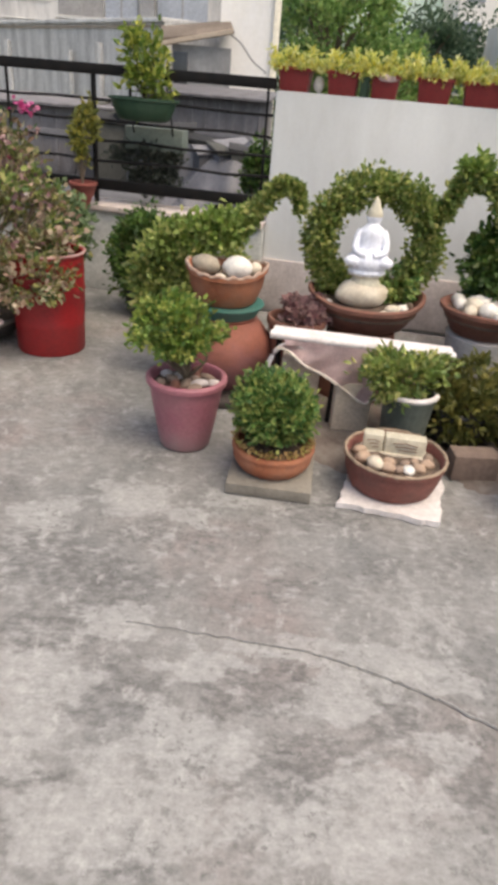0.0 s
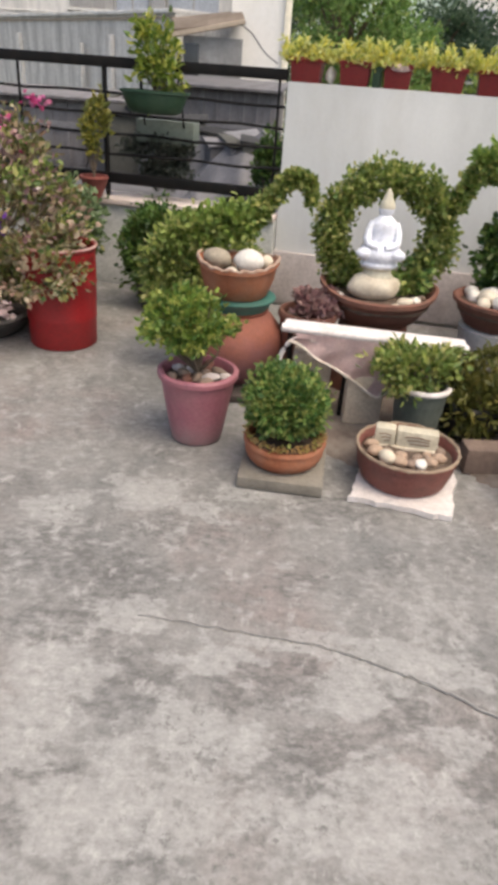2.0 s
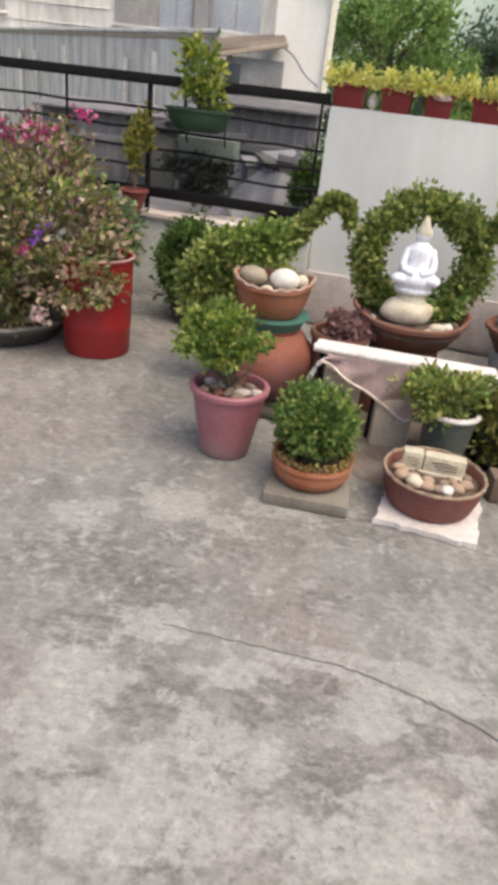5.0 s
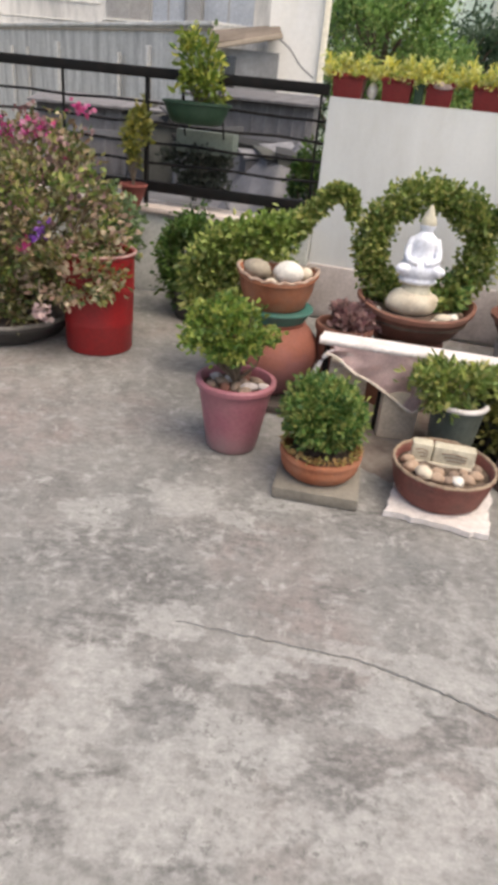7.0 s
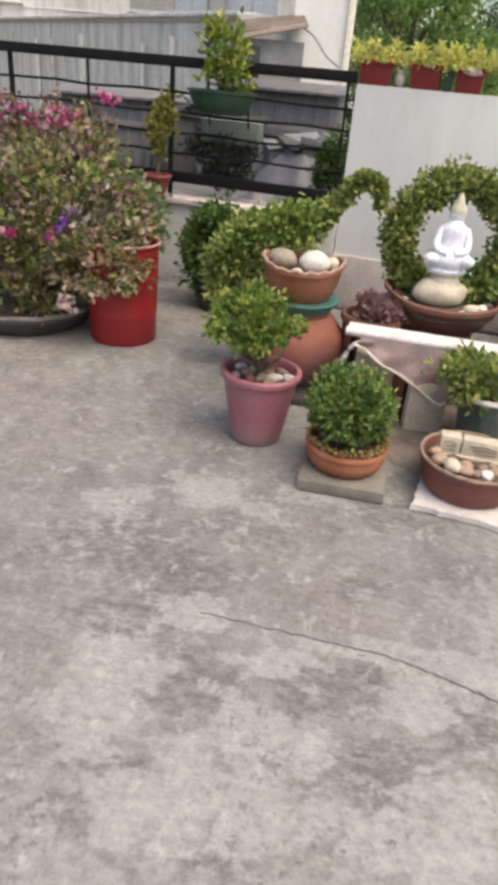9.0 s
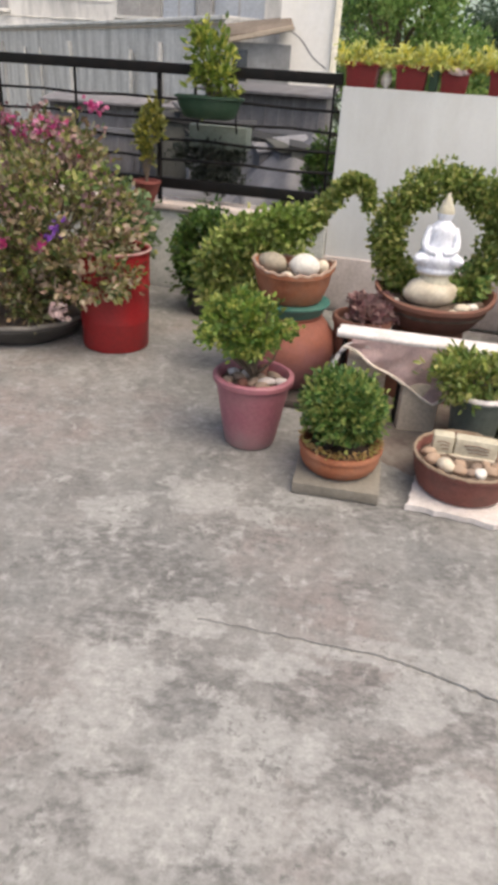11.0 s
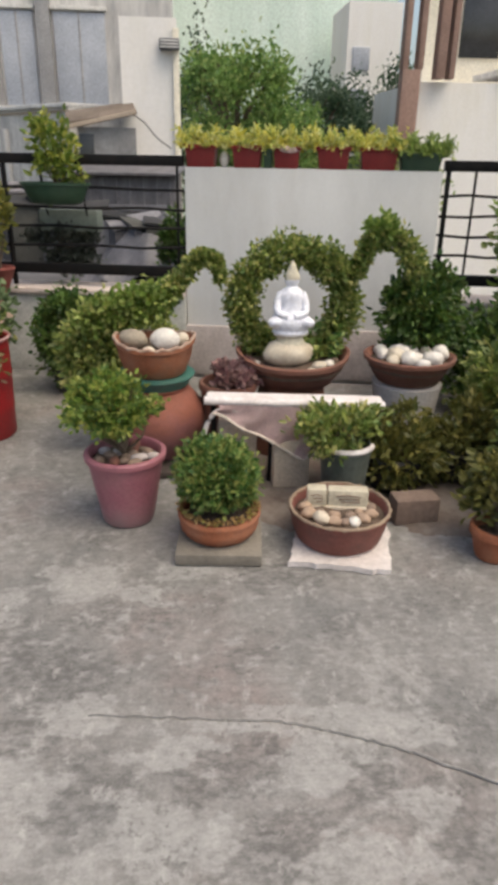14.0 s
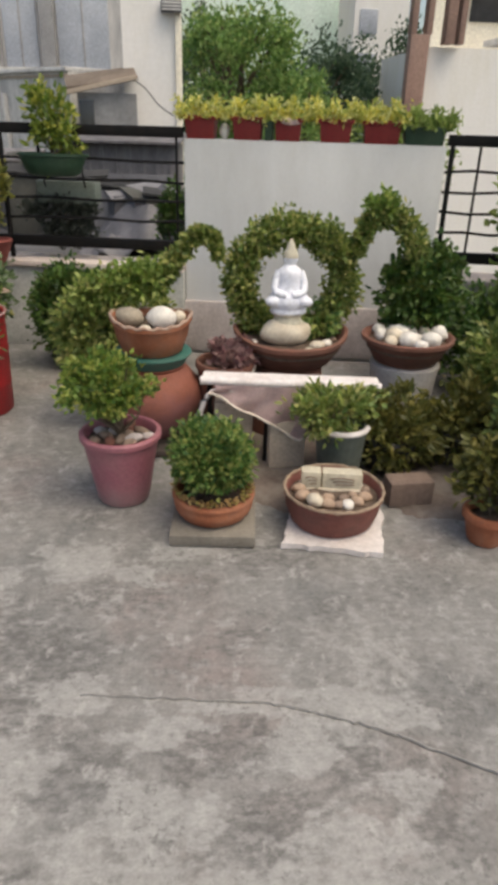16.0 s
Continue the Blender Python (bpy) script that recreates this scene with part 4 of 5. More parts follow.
# grey-green pot with a spreading plant, beside the bench
p = round_pot("spider_plant", 0.625, 2.4, 0, 0.078, 0.1, 0.24, GREY_GREEN, "leafy spreading plant in a dark grey-green pot", "potted plant", rim_out=0.006, rim_h=0.02)
bm = tube([(0.102 * math.cos(a), 0.102 * math.sin(a), 0.242) for a in [-2.3 + 0.13 * i for i in range(16)]], 0.011, 8)
part("rim_cloth", bm, WHITE_PAINT, p, "strip of white cloth on the rim")
tips = foliage("crown", p, (-0.04, -0.02, 0.31), (0.16, 0.11, 0.09), 1200, (0.034, 0.009), VINE, 22, clumps=30, tight=0.2, hollow=0.4)
branches("stem", p, (0, 0, 0.22), tips[:14], 0.004, seed=4)
for x, y, z, rx, rz, n, m, s, lab in ((0.86, 2.5, 0.17, 0.17, 0.15, 2000, OLIVE_SHADED, 23, "shaded olive bush in a dark clay pot"), (1.16, 2.58, 0.17, 0.19, 0.16, 2000, OLIVE_SHADED, 24, "spreading olive-green bush in a dark clay pot"), (1.42, 2.72, 0.34, 0.17, 0.28, 2000, VINE, 25, "tall green bush in a dark clay pot")):
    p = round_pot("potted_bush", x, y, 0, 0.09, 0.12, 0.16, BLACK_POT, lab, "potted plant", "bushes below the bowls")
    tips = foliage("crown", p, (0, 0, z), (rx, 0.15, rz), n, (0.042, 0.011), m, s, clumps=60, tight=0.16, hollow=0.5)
    branches("stem", p, (0, 0, 0.12), tips[:14], 0.005, seed=s)

# small plants at the bench's end
t = tagged(part("clay_brick", box((0.17, 0.09, 0.1), (0, 0, 0.05), 0.008), surface("dusty_brick", (0.15, 0.105, 0.085), (0.22, 0.16, 0.13), 8, 60, 0.9, 0.3), None), "dusty brown brick block lying on the floor", "brick")
t.matrix_basis = pose(0.86, 2.22, 0, 0, 0, 4)
p = round_pot("potted_herb", 1.06, 1.95, 0, 0.06, 0.082, 0.12, TERRACOTTA, "leafy green plant in a small terracotta pot", "potted plant")
tips = foliage("crown", p, (0.03, 0.02, 0.27), (0.12, 0.1, 0.17), 1100, (0.042, 0.012), OLIVE_SHADED, 27, clumps=24, tight=0.2, hollow=0.4)
branches("stem", p, (0, 0, 0.09), tips[:14], 0.004, seed=6)
p = round_pot("potted_herb", 1.3, 2.2, 0, 0.08, 0.11, 0.17, BLACK_POT, "tall leafy green plant in a dark pot", "potted plant")
tips = foliage("crown", p, (0.0, 0.0, 0.36), (0.13, 0.12, 0.22), 1300, (0.046, 0.013), VINE, 28, clumps=30, tight=0.2, hollow=0.4)
branches("stem", p, (0, 0, 0.14), tips[:12], 0.004, seed=7)

for x, y, z, rx, rz, n, m, s, lab in ((1.5, 2.35, 0.36, 0.2, 0.32, 2400, OLIVE_SHADED, 125, "tall shaded green bush in a dark tub"), (1.62, 3.3, 0.3, 0.24, 0.26, 2200, DARK_GREEN, 126, "tall dark green bush in a tub by the parapet"), (1.26, 3.5, 0.4, 0.2, 0.28, 2000, DARK_GREEN, 127, "dark green bush in front of the white wall")):
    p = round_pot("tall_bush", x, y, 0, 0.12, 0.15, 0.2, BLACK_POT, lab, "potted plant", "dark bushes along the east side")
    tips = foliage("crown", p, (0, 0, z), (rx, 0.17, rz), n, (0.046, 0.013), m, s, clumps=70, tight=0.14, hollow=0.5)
    branches("stem", p, (0, 0, 0.16), tips[:16], 0.006, seed=s)

# ---- west side: red drum, flowering bushes ----
drum = thing("red_drum", -0.985, 3.17, 0, "red painted metal drum planter with soil", "drum")
part("drum_body", lathe([(0, 0), (0.156, 0), (0.16, 0.006), (0.163, 0.13), (0.166, 0.138), (0.164, 0.15), (0.167, 0.29), (0.171, 0.3), (0.168, 0.312), (0.17, 0.455), (0.177, 0.462), (0.175, 0.474), (0.163, 0.47), (0.15, 0.1), (0, 0.09)], 48, 0.006), RED_PAINT, drum)
soil_disc(drum, 0.158, 0.44, seed=12)
part("rim_band", tube([(0.176 * math.cos(2 * math.pi * i / 48), 0.176 * math.sin(2 * math.pi * i / 48), 0.474) for i in range(49)], 0.006, 6), surface("faded_rim", (0.26, 0.07, 0.07), (0.5, 0.34, 0.31), 14, 60, 0.7, 0.1), drum, "faded whitish rolled rim")
foliage("seedling", drum, (-0.04, -0.02, 0.47), (0.13, 0.12, 0.07), 300, (0.04, 0.01), OLIVE, 30, clumps=12)

tub = thing("flowering_bush", -1.53, 3.28, 0, "straggling olive bush with magenta flowers in a black tub", "potted plant")
part("tub", lathe(pot_profile(0.3, 0.36, 0.11, 0.02, 0.03, 0.01), 52, 0.008), BLACK_POT, tub)
soil_disc(tub, 0.335, 0.075, seed=13)
part("tub_rim", tube([(0.366 * math.cos(2 * math.pi * i / 52), 0.366 * math.sin(2 * math.pi * i / 52), 0.108 + 0.002 * math.sin(i * 1.7)) for i in range(53)], 0.012, 8), surface("dusty_grey_rim", (0.13, 0.12, 0.11), (0.24, 0.22, 0.2), 12, 70, 0.85, 0.3), tub, "dusty grey rolled rim")
CX, CY = 0.16, -0.04
tips = foliage("crown", tub, (CX, CY, 0.58), (0.47, 0.34, 0.33), 3700, (0.036, 0.011), OLIVE, 31, clumps=60, tight=0.1, hollow=0.5)
branches("limb", tub, (0.03, 0, 0.13), tips, 0.011, seed=8, r1=0.25)
more = foliage("green_spray", tub, (CX, CY - 0.02, 0.55), (0.49, 0.34, 0.34), 1700, (0.038, 0.011), VINE, 132, clumps=40, tight=0.12, hollow=0.6, label="fresh green shoots")
branches("green_limb", tub, (0.03, 0, 0.13), more, 0.009, seed=81, r1=0.25)
more = foliage("bract", tub, (CX, CY - 0.03, 0.53), (0.5, 0.36, 0.36), 620, (0.034, 0.013), BRACT, 131, clumps=44, tight=0.1, hollow=0.65, label="cream and pale pink bracts")
branches("pale_limb", tub, (0.03, 0, 0.13), more, 0.007, DRY_TWIG, seed=82, r1=0.25)
foliage("mauve_spray", tub, (CX, CY - 0.03, 0.62), (0.5, 0.34, 0.33), 380, (0.032, 0.012), MAUVE, 133, clumps=30, tight=0.1, hollow=0.65, label="dull mauve young leaves")
more = foliage("low_spray", tub, (CX + 0.29, CY - 0.25, 0.42), (0.23, 0.16, 0.14), 1100, (0.034, 0.011), OLIVE, 32, clumps=20, tight=0.16)
branches("low_limb", tub, (0.05, 0, 0.14), more, 0.006, DRY_TWIG, seed=83, r1=0.3)
foliage("skirt_leaves", tub, (0.02, -0.12, 0.2), (0.32, 0.24, 0.13), 900, (0.038, 0.012), OLIVE, 135, clumps=26, tight=0.16, hollow=0.4, label="low olive leaves over the tub")
foliage("low_bract", tub, (CX + 0.3, CY - 0.28, 0.36), (0.21, 0.13, 0.1), 130, (0.034, 0.012), BRACT, 134, clumps=16, tight=0.14, hollow=0.5, label="drooping cream and pink bracts")
for k, (x, y, z, n, m) in enumerate(((0.36, -0.26, 0.63, 16, 1), (0.12, -0.28, 0.55, 16, 0), (-0.1, -0.25, 0.72, 16, 1), (0.3, -0.28, 0.56, 20, 0), (-0.26, -0.2, 0.82, 26, 0), (-0.18, -0.24, 0.4, 14, 0), (0.02, -0.22, 0.9, 14, 1))):
    rng = np.random.default_rng(600 + k)
    c = np.array([x, y - 0.1, z - 0.04]) + rng.normal(0, 0.013, (n, 3))
    v, f = leaves(c, rng.normal(0, 1, (n, 3)), 0.03, 0.013, rng, 0.6)
    raw_part("flower", v, f, (PINK_PETAL, VIOLET_PETAL)[m], tub, ("small magenta flower", "small violet flower")[m], "stuff")
rng = np.random.default_rng(640)
c = np.array([0.36, -0.38, 0.22]) + rng.normal(0, 0.016, (26, 3))
v, f = leaves(c, rng.normal(0, 1, (26, 3)), 0.036, 0.016, rng, 0.6)
raw_part("faded_flower", v, f, PALE_PETAL, tub, "faded pinkish white flower head", "stuff")
tube_stem = tube(curve_points([(0.1, -0.05, 0.14), (0.28, -0.2, 0.34), (0.34, -0.34, 0.34), (0.36, -0.38, 0.24)], 14), 0.004, 5)
part("flower_stalk", tube_stem, DRY_TWIG, tub)

tub = thing("flowering_bush", -1.75, 3.78, 0, "tall bush covered with pink flowers by the railing", "potted plant")
part("tub", lathe(pot_profile(0.15, 0.2, 0.3, 0.015), 44, 0.008), OLD_TERRACOTTA, tub)
soil_disc(tub, 0.18, 0.27, seed=14)
tips = foliage("crown", tub, (0.15, 0, 0.72), (0.46, 0.2, 0.26), 2000, (0.04, 0.012), OLIVE, 34, clumps=60, tight=0.14, hollow=0.4)
branches("limb", tub, (0, 0, 0.25), tips[:40], 0.011, seed=9, r1=0.25)
foliage("flowering", tub, (0.16, -0.04, 0.86), (0.46, 0.18, 0.16), 420, (0.026, 0.012), MAUVE, 35, clumps=40, tight=0.1, hollow=0.3, label="dull mauve flower sprays")
for k in range(9):
    rng = np.random.default_rng(700 + k)
    c = np.array([-0.2 + 0.09 * k + rng.normal(0, 0.03), -0.12, 0.95 + rng.normal(0, 0.05)]) + rng.normal(0, 0.02, (26, 3)) * np.array([1.3, 1, 0.7])
    v, f = leaves(c, rng.normal(0, 1, (26, 3)), 0.03, 0.013, rng, 0.6)
    raw_part("flower", v, f, PINK_PETAL, tub, "bright pink flower head", "stuff")

p = round_pot("dark_bush", -0.6, 3.8, 0, 0.12, 0.15, 0.16, BLACK_POT, "dense dark green bush against the parapet", "potted plant")
tips = foliage("crown", p, (0.0, 0, 0.31), (0.22, 0.19, 0.27), 4200, (0.034, 0.011), DARK_GREEN, 36, clumps=80, tight=0.13)
branches("stem", p, (0, 0, 0.13), tips[:20], 0.006, seed=10)
p = round_pot("dark_bush", -0.3, 3.75, 0, 0.12, 0.15, 0.16, BLACK_POT, "green bush between the parapet and the bowls", "potted plant")
tips = foliage("crown", p, (0, 0, 0.3), (0.24, 0.19, 0.23), 3000, (0.038, 0.011), VINE, 37, clumps=80, tight=0.13)
branches("stem", p, (0, 0, 0.13), tips[:20], 0.006, seed=11)

p = round_pot("small_plant", -1.08, 3.72, 0, 0.08, 0.105, 0.3, OLD_TERRACOTTA, "pale green leafy plant in a brown clay pot", "potted plant")
tips = foliage("crown", p, (0.03, 0, 0.5), (0.14, 0.1, 0.17), 900, (0.04, 0.013), leafy("soft_green_leaves", [(0.15, 0.22, 0.1), (0.24, 0.32, 0.16), (0.1, 0.16, 0.07)]), 138, clumps=22, tight=0.2, hollow=0.4)
branches("stem", p, (0, 0, 0.26), tips[:12], 0.004, seed=31)
p = round_pot("tall_lime_plant", 1.8, 3.5, 0, 0.13, 0.17, 0.3, BLACK_POT, "tall yellow-green shrub in a dark tub by the railing", "potted plant")
tips = foliage("crown", p, (0, 0, 0.9), (0.2, 0.15, 0.5), 1500, (0.06, 0.017), VINE_LIGHT, 139, clumps=50, tight=0.16, hollow=0.3)
branches("stem", p, (0, 0, 0.26), tips[:30], 0.009, seed=32)

# ---- on the railing ----
cone = north(thing("hanging_cone_pot", -1.05, 3.965, 0.455, "pointed reddish clay pot tied to the railing post", "pot"))
part("cone_body", lathe([(0, 0), (0.012, 0.002), (0.03, 0.05), (0.062, 0.12), (0.078, 0.17), (0.084, 0.175), (0.082, 0.187), (0.072, 0.187), (0.055, 0.13), (0, 0.1)], 30, 0.02), surface("faded_red_clay", (0.2, 0.05, 0.04), (0.29, 0.085, 0.068), 9, 60, 0.8, 0.2), cone)
soil_disc(cone, 0.062, 0.165, seed=15)
tips = foliage("crown", cone, (0, 0.02, 0.43), (0.085, 0.06, 0.2), 400, (0.042, 0.012), leafy("bronze_leaves", [(0.28, 0.27, 0.05), (0.19, 0.21, 0.05), (0.42, 0.36, 0.07), (0.1, 0.13, 0.035)]), 38, clumps=22, tight=0.16, hollow=0.3)
branches("stem", cone, (0, 0, 0.15), tips[:12], 0.004, seed=12)
part("tie_wire", tube(curve_points([(-0.07, 0.02, 0.178), (-0.05, 0.09, 0.3), (0, 0.178, 0.42), (0.05, 0.09, 0.3), (0.07, 0.02, 0.178)], 20), 0.003, 6), BLACK_IRON, cone)

pl = north(thing("rail_planter", -0.71, 4.05, 0.985, "oval dark green plastic planter hung on the railing", "planter"))
part("planter_body", lathe([(0, 0), (0.12, 0), (0.15, 0.012), (0.178, 0.065), (0.19, 0.1), (0.205, 0.104), (0.205, 0.116), (0.19, 0.118), (0.178, 0.1), (0.14, 0.03), (0, 0.025)], 44, 0.0, 0.45), GREEN_PLASTIC, pl)
part("soil", lathe([(0, 0.094), (0.15, 0.092), (0.17, 0.085), (0.16, 0.06), (0, 0.06)], 30, 0.02, 0.42), SOIL, pl)
for s in (-0.11, 0.11):
    part("hook", tube(curve_points([(s, 0.07, 0.1), (s, 0.075, 0.22), (s, 0.07, 0.3), (s, 0.09, 0.3), (s, 0.108, 0.28)], 12), 0.005, 6), BLACK_IRON, pl)
tips = foliage("crown", pl, (0.02, 0, 0.27), (0.15, 0.07, 0.23), 560, (0.05, 0.012), leafy("lime_leaves", [(0.150, 0.240, 0.045), (0.300, 0.360, 0.060), (0.075, 0.150, 0.030), (0.450, 0.450, 0.090)]), 39, clumps=28, tight=0.16, hollow=0.3)
branches("stem", pl, (0, 0, 0.1), tips[:16], 0.005, seed=13)

# ---- troughs with golden plants on top of the white wall ----
def trough(x0, x1, material, leaf, seed, label, h=0.115):
    w = x1 - x0
    ob = thing("planter_box", (x0 + x1) / 2, 4.2, 1.195, label, "planter", "planters on the wall")
    bm = bmesh.new()
    d = 0.075
    for sx, sy, cx, cy in ((w, 0.014, 0, -d), (w, 0.014, 0, d), (0.014, 2 * d - 0.014, -w / 2 + 0.007, 0), (0.014, 2 * d - 0.014, w / 2 - 0.007, 0)):
        box((sx, sy, h), (cx, cy, h / 2), 0.003, 0, bm)
    box((w - 0.028, 2 * d - 0.014, 0.012), (0, 0, 0.006), 0.0, 0, bm)
    for v in bm.verts:
        k = 0.87 + 0.13 * v.co.z / h
        v.co.x *= k
        v.co.y *= k
    part("box_body", bm, material, ob)
    bm = bmesh.new()
    for sy in (-d - 0.004, d + 0.004):
        box((w + 0.016, 0.012, 0.022), (0, sy, h - 0.01), 0.003, 0, bm)
    for sx in (-w / 2 - 0.002, w / 2 + 0.002):
        box((0.012, 2 * d - 0.004, 0.022), (sx, 0, h - 0.01), 0.003, 0, bm)
    part("rim", bm, material, ob)
    part("soil", box((w - 0.05, 2 * d - 0.03, 0.02), (0, 0, h - 0.03), 0.004), SOIL, ob)
    rng = np.random.default_rng(seed)
    n = int(6500 * w) + 220
    c0 = rng.uniform(-w / 2 - 0.035, w / 2 + 0.035, n) + rng.normal(0, 0.016, n)
    c = np.stack([c0, rng.normal(0, 0.055, n), h - 0.015 + 0.088 * (0.66 + 0.34 * np.sin(c0 * 62 + seed * 1.7)) * rng.uniform(0, 1, n) ** 1.1 * (1 + 0.35 * np.sin(rng.uniform(0, 6.28) + 40 * rng.uniform(0, 1, n)))], 1)
    o = np.stack([rng.normal(0, 0.5, n), rng.normal(0, 0.5, n), np.full(n, 1.0)], 1)
    v, f = leaves(c, o, 0.036, 0.0062, rng, 0.8)
    raw_part("leaf_mass", v, f, leaf, ob, "golden-yellow leaves", "stuff")
    return north(ob)


for i, (x0, x1) in enumerate(((0.02, 0.187), (0.283, 0.445), (0.512, 0.657), (0.753, 0.93), (0.99, 1.19))):
    trough(x0, x1, MAROON, YELLOW, 50 + i, "maroon clay planter with golden-yellow foliage on the wall")
trough(0.457, 0.502, GREEN_PLASTIC, YELLOW, 57, "small dark green pot between the maroon planters on the wall", 0.1)
trough(1.205, 1.43, GREEN_PLASTIC, VINE_LIGHT, 58, "dark green planter with yellow-green foliage on the wall", 0.09)
rag = north(thing("white_rag", 0.6, 4.12, 1.275, "crumpled pinkish white rag on a maroon planter rim", "rag"))
bm = lathe([(0, 0), (0.03, 0.002), (0.052, 0.012), (0.05, 0.026), (0.03, 0.034), (0, 0.035)], 24, 0.6, 0.3)
part("rag_body", bm, CLOTH, rag)
north(pebble("stone", 0.235, 4.18, 1.195, (0.03, 0.03, 0.04), STONE_WHITE, "white stone between the planters on the wall", 99))

# ---- beyond the terrace ----
def far_building(name, size, at, turn, material, label, cap=None):
    ob = thing(name, at[0], at[1], -7, label, "building", turn=turn)
    h = at[2] + 7
    part("wall", box((size[0], size[1], h), (0, 0, h / 2), 0.0), material, ob)
    if cap:
        part("roof_edge", box((size[0] + 0.14, size[1] + 0.14, 0.12), (0, 0, h + 0.06), 0.01), cap, ob)
    return ob


def far_tree(x, y, top, spread, seed, material, label, leaf=0.2, n=2600):
    ob = thing("tree", x, y, -7, label, "tree", "trees behind the terrace")
    h = top + 7
    tips = foliage("crown", ob, (0, 0, h - spread[1]), (spread[0], spread[0], spread[1]), n, (leaf, leaf * 0.32), material, seed, clumps=60, tight=0.13, hollow=0.5)
    bm = tube(curve_points([(0, 0, 0), (0.1, 0.05, h * 0.4), (0, 0, h - spread[1] * 1.4)], 8), [0.2 - 0.012 * i for i in range(8)], 10)
    part("trunk", bm, BARK, ob)
    branches("limb", ob, (0, 0, h - spread[1] * 1.5), tips[:26], 0.07, seed=seed)
    return ob


# neighbour's roof just below, with a tarpaulin heap and a bush
roof = far_building("lower_building", (5.2, 3.0), (-1.6, 6.35, 0.16), 0, ROOF, "low flat grey roof of the next house", ROOF)
heap = thing("tarpaulin_heap", -0.2, 6.0, 0.28, "blue-grey tarpaulin thrown over a heap on the roof", "tarpaulin")
bm = bmesh.new()
bmesh.ops.create_grid(bm, x_segments=30, y_segments=24, size=1)
for v in bm.verts:
    r2 = v.co.x ** 2 + v.co.y ** 2
    v.co = Vector((v.co.x * 0.62, v.co.y * 0.5, 0.5 * math.exp(-1.6 * r2) + 0.1 * noise.noise(v.co * 3.1) + 0.04 * noise.noise(v.co * 9)))
    v.co.z = max(v.co.z, 0.0)
bmesh.ops.solidify(bm, geom=bm.faces[:], thickness=0.01)
part("sheet", bm, TARP, heap)
b = north(thing("outer_planter", -0.735, 4.29, 0.58, "pale green planter with dusty dark leaves outside the railing", "planter"))
part("box_body", box((0.36, 0.12, 0.13), (0.02, 0, 0.3), 0.012), surface("pale_green_plastic", (0.15, 0.18, 0.155), (0.22, 0.25, 0.22), 6, 60, 0.6, 0.1, dirt=(0.16, 0.18, 0.15), dirt_amount=0.5), b)
for x in (-0.1, 0.14):
    part("hook", tube(curve_points([(x, -0.06, 0.33), (x, -0.09, 0.4), (x, -0.1, 0.5), (x, -0.14, 0.645), (x, -0.17, 0.64)], 12), 0.005, 6), BLACK_IRON, b)
tips = foliage("crown", b, (-0.02, 0, 0.15), (0.24, 0.1, 0.15), 2200, (0.034, 0.009), leafy("dusty_leaves", [(0.05, 0.06, 0.045), (0.09, 0.1, 0.08), (0.035, 0.045, 0.03), (0.13, 0.14, 0.12)]), 70, clumps=60, tight=0.14)
branches("stem", b, (0, 0, 0.27), tips[:24], 0.005, seed=20)
p = thing("roof_bush", 0.02, 4.86, 0.28, "dark leafy shrub outside the railing end", "shrub")
tips = foliage("crown", p, (-0.02, 0.05, 0.36), (0.16, 0.1, 0.3), 2000, (0.04, 0.012), DARK_GREEN, 71, clumps=40, tight=0.14)
branches("stem", p, (0, 0.05, 0), tips[:16], 0.012, seed=21)

# grey stained wall of the neighbour, receding to the west
nb = thing("grey_building", -1.3, 8.8, -7, "stained grey cement building with a pale coping", "building", turn=-50.6)
L = 22.0
part("wall", box((L, 1.2, 8.72), (-L / 2, 0.6, 4.36), 0.0), GREY_WALL, nb)
part("coping", box((L, 1.28, 0.045), (-L / 2, 0.6, 8.7425), 0.01), PALE_CAP, nb)
for i, x in enumerate((-1.6, -4.9, -8.8, -14.0)):
    part("pilaster", box((0.14, 0.06, 8.5), (x, -0.03, 4.25), 0.01), GREY_WALL, nb)
# the coping's shadow line, drawn as a strip of darker colour
part("shadow_strip", box((L, 0.02, 0.03), (-L / 2, -0.008, 8.68), 0.004), BEIGE, nb, "darker strip standing for the shadow line under the coping")
for i, x in enumerate((-2.4, -6.3, -7.2, -11.0)):
    part("drain_pipe", tube([(x, -0.07, 0.2), (x, -0.07, 8.4)], 0.035, 8), GREY_WALL, nb)
up = thing("upper_building", -7.34, 17.2, -7, "tall pale grey building with shutters, set back from the street", "building")
part("wall", box((29, 4, 16), (-7.4, 2.3, 8), 0.0), PALE_GREY, up)
for i in range(14):
    part("ledge", box((22, 0.03, 0.024), (-8.8, 0.287, 8.68 + 0.367 * i), 0.004), PALE_CAP, up)
DULL_SHUTTER = surface("dull_grey_shutter", (0.3, 0.29, 0.29), (0.42, 0.41, 0.41), 2, 20, 0.6, 0.1, dirt=(0.2, 0.19, 0.19), dirt_amount=0.5)
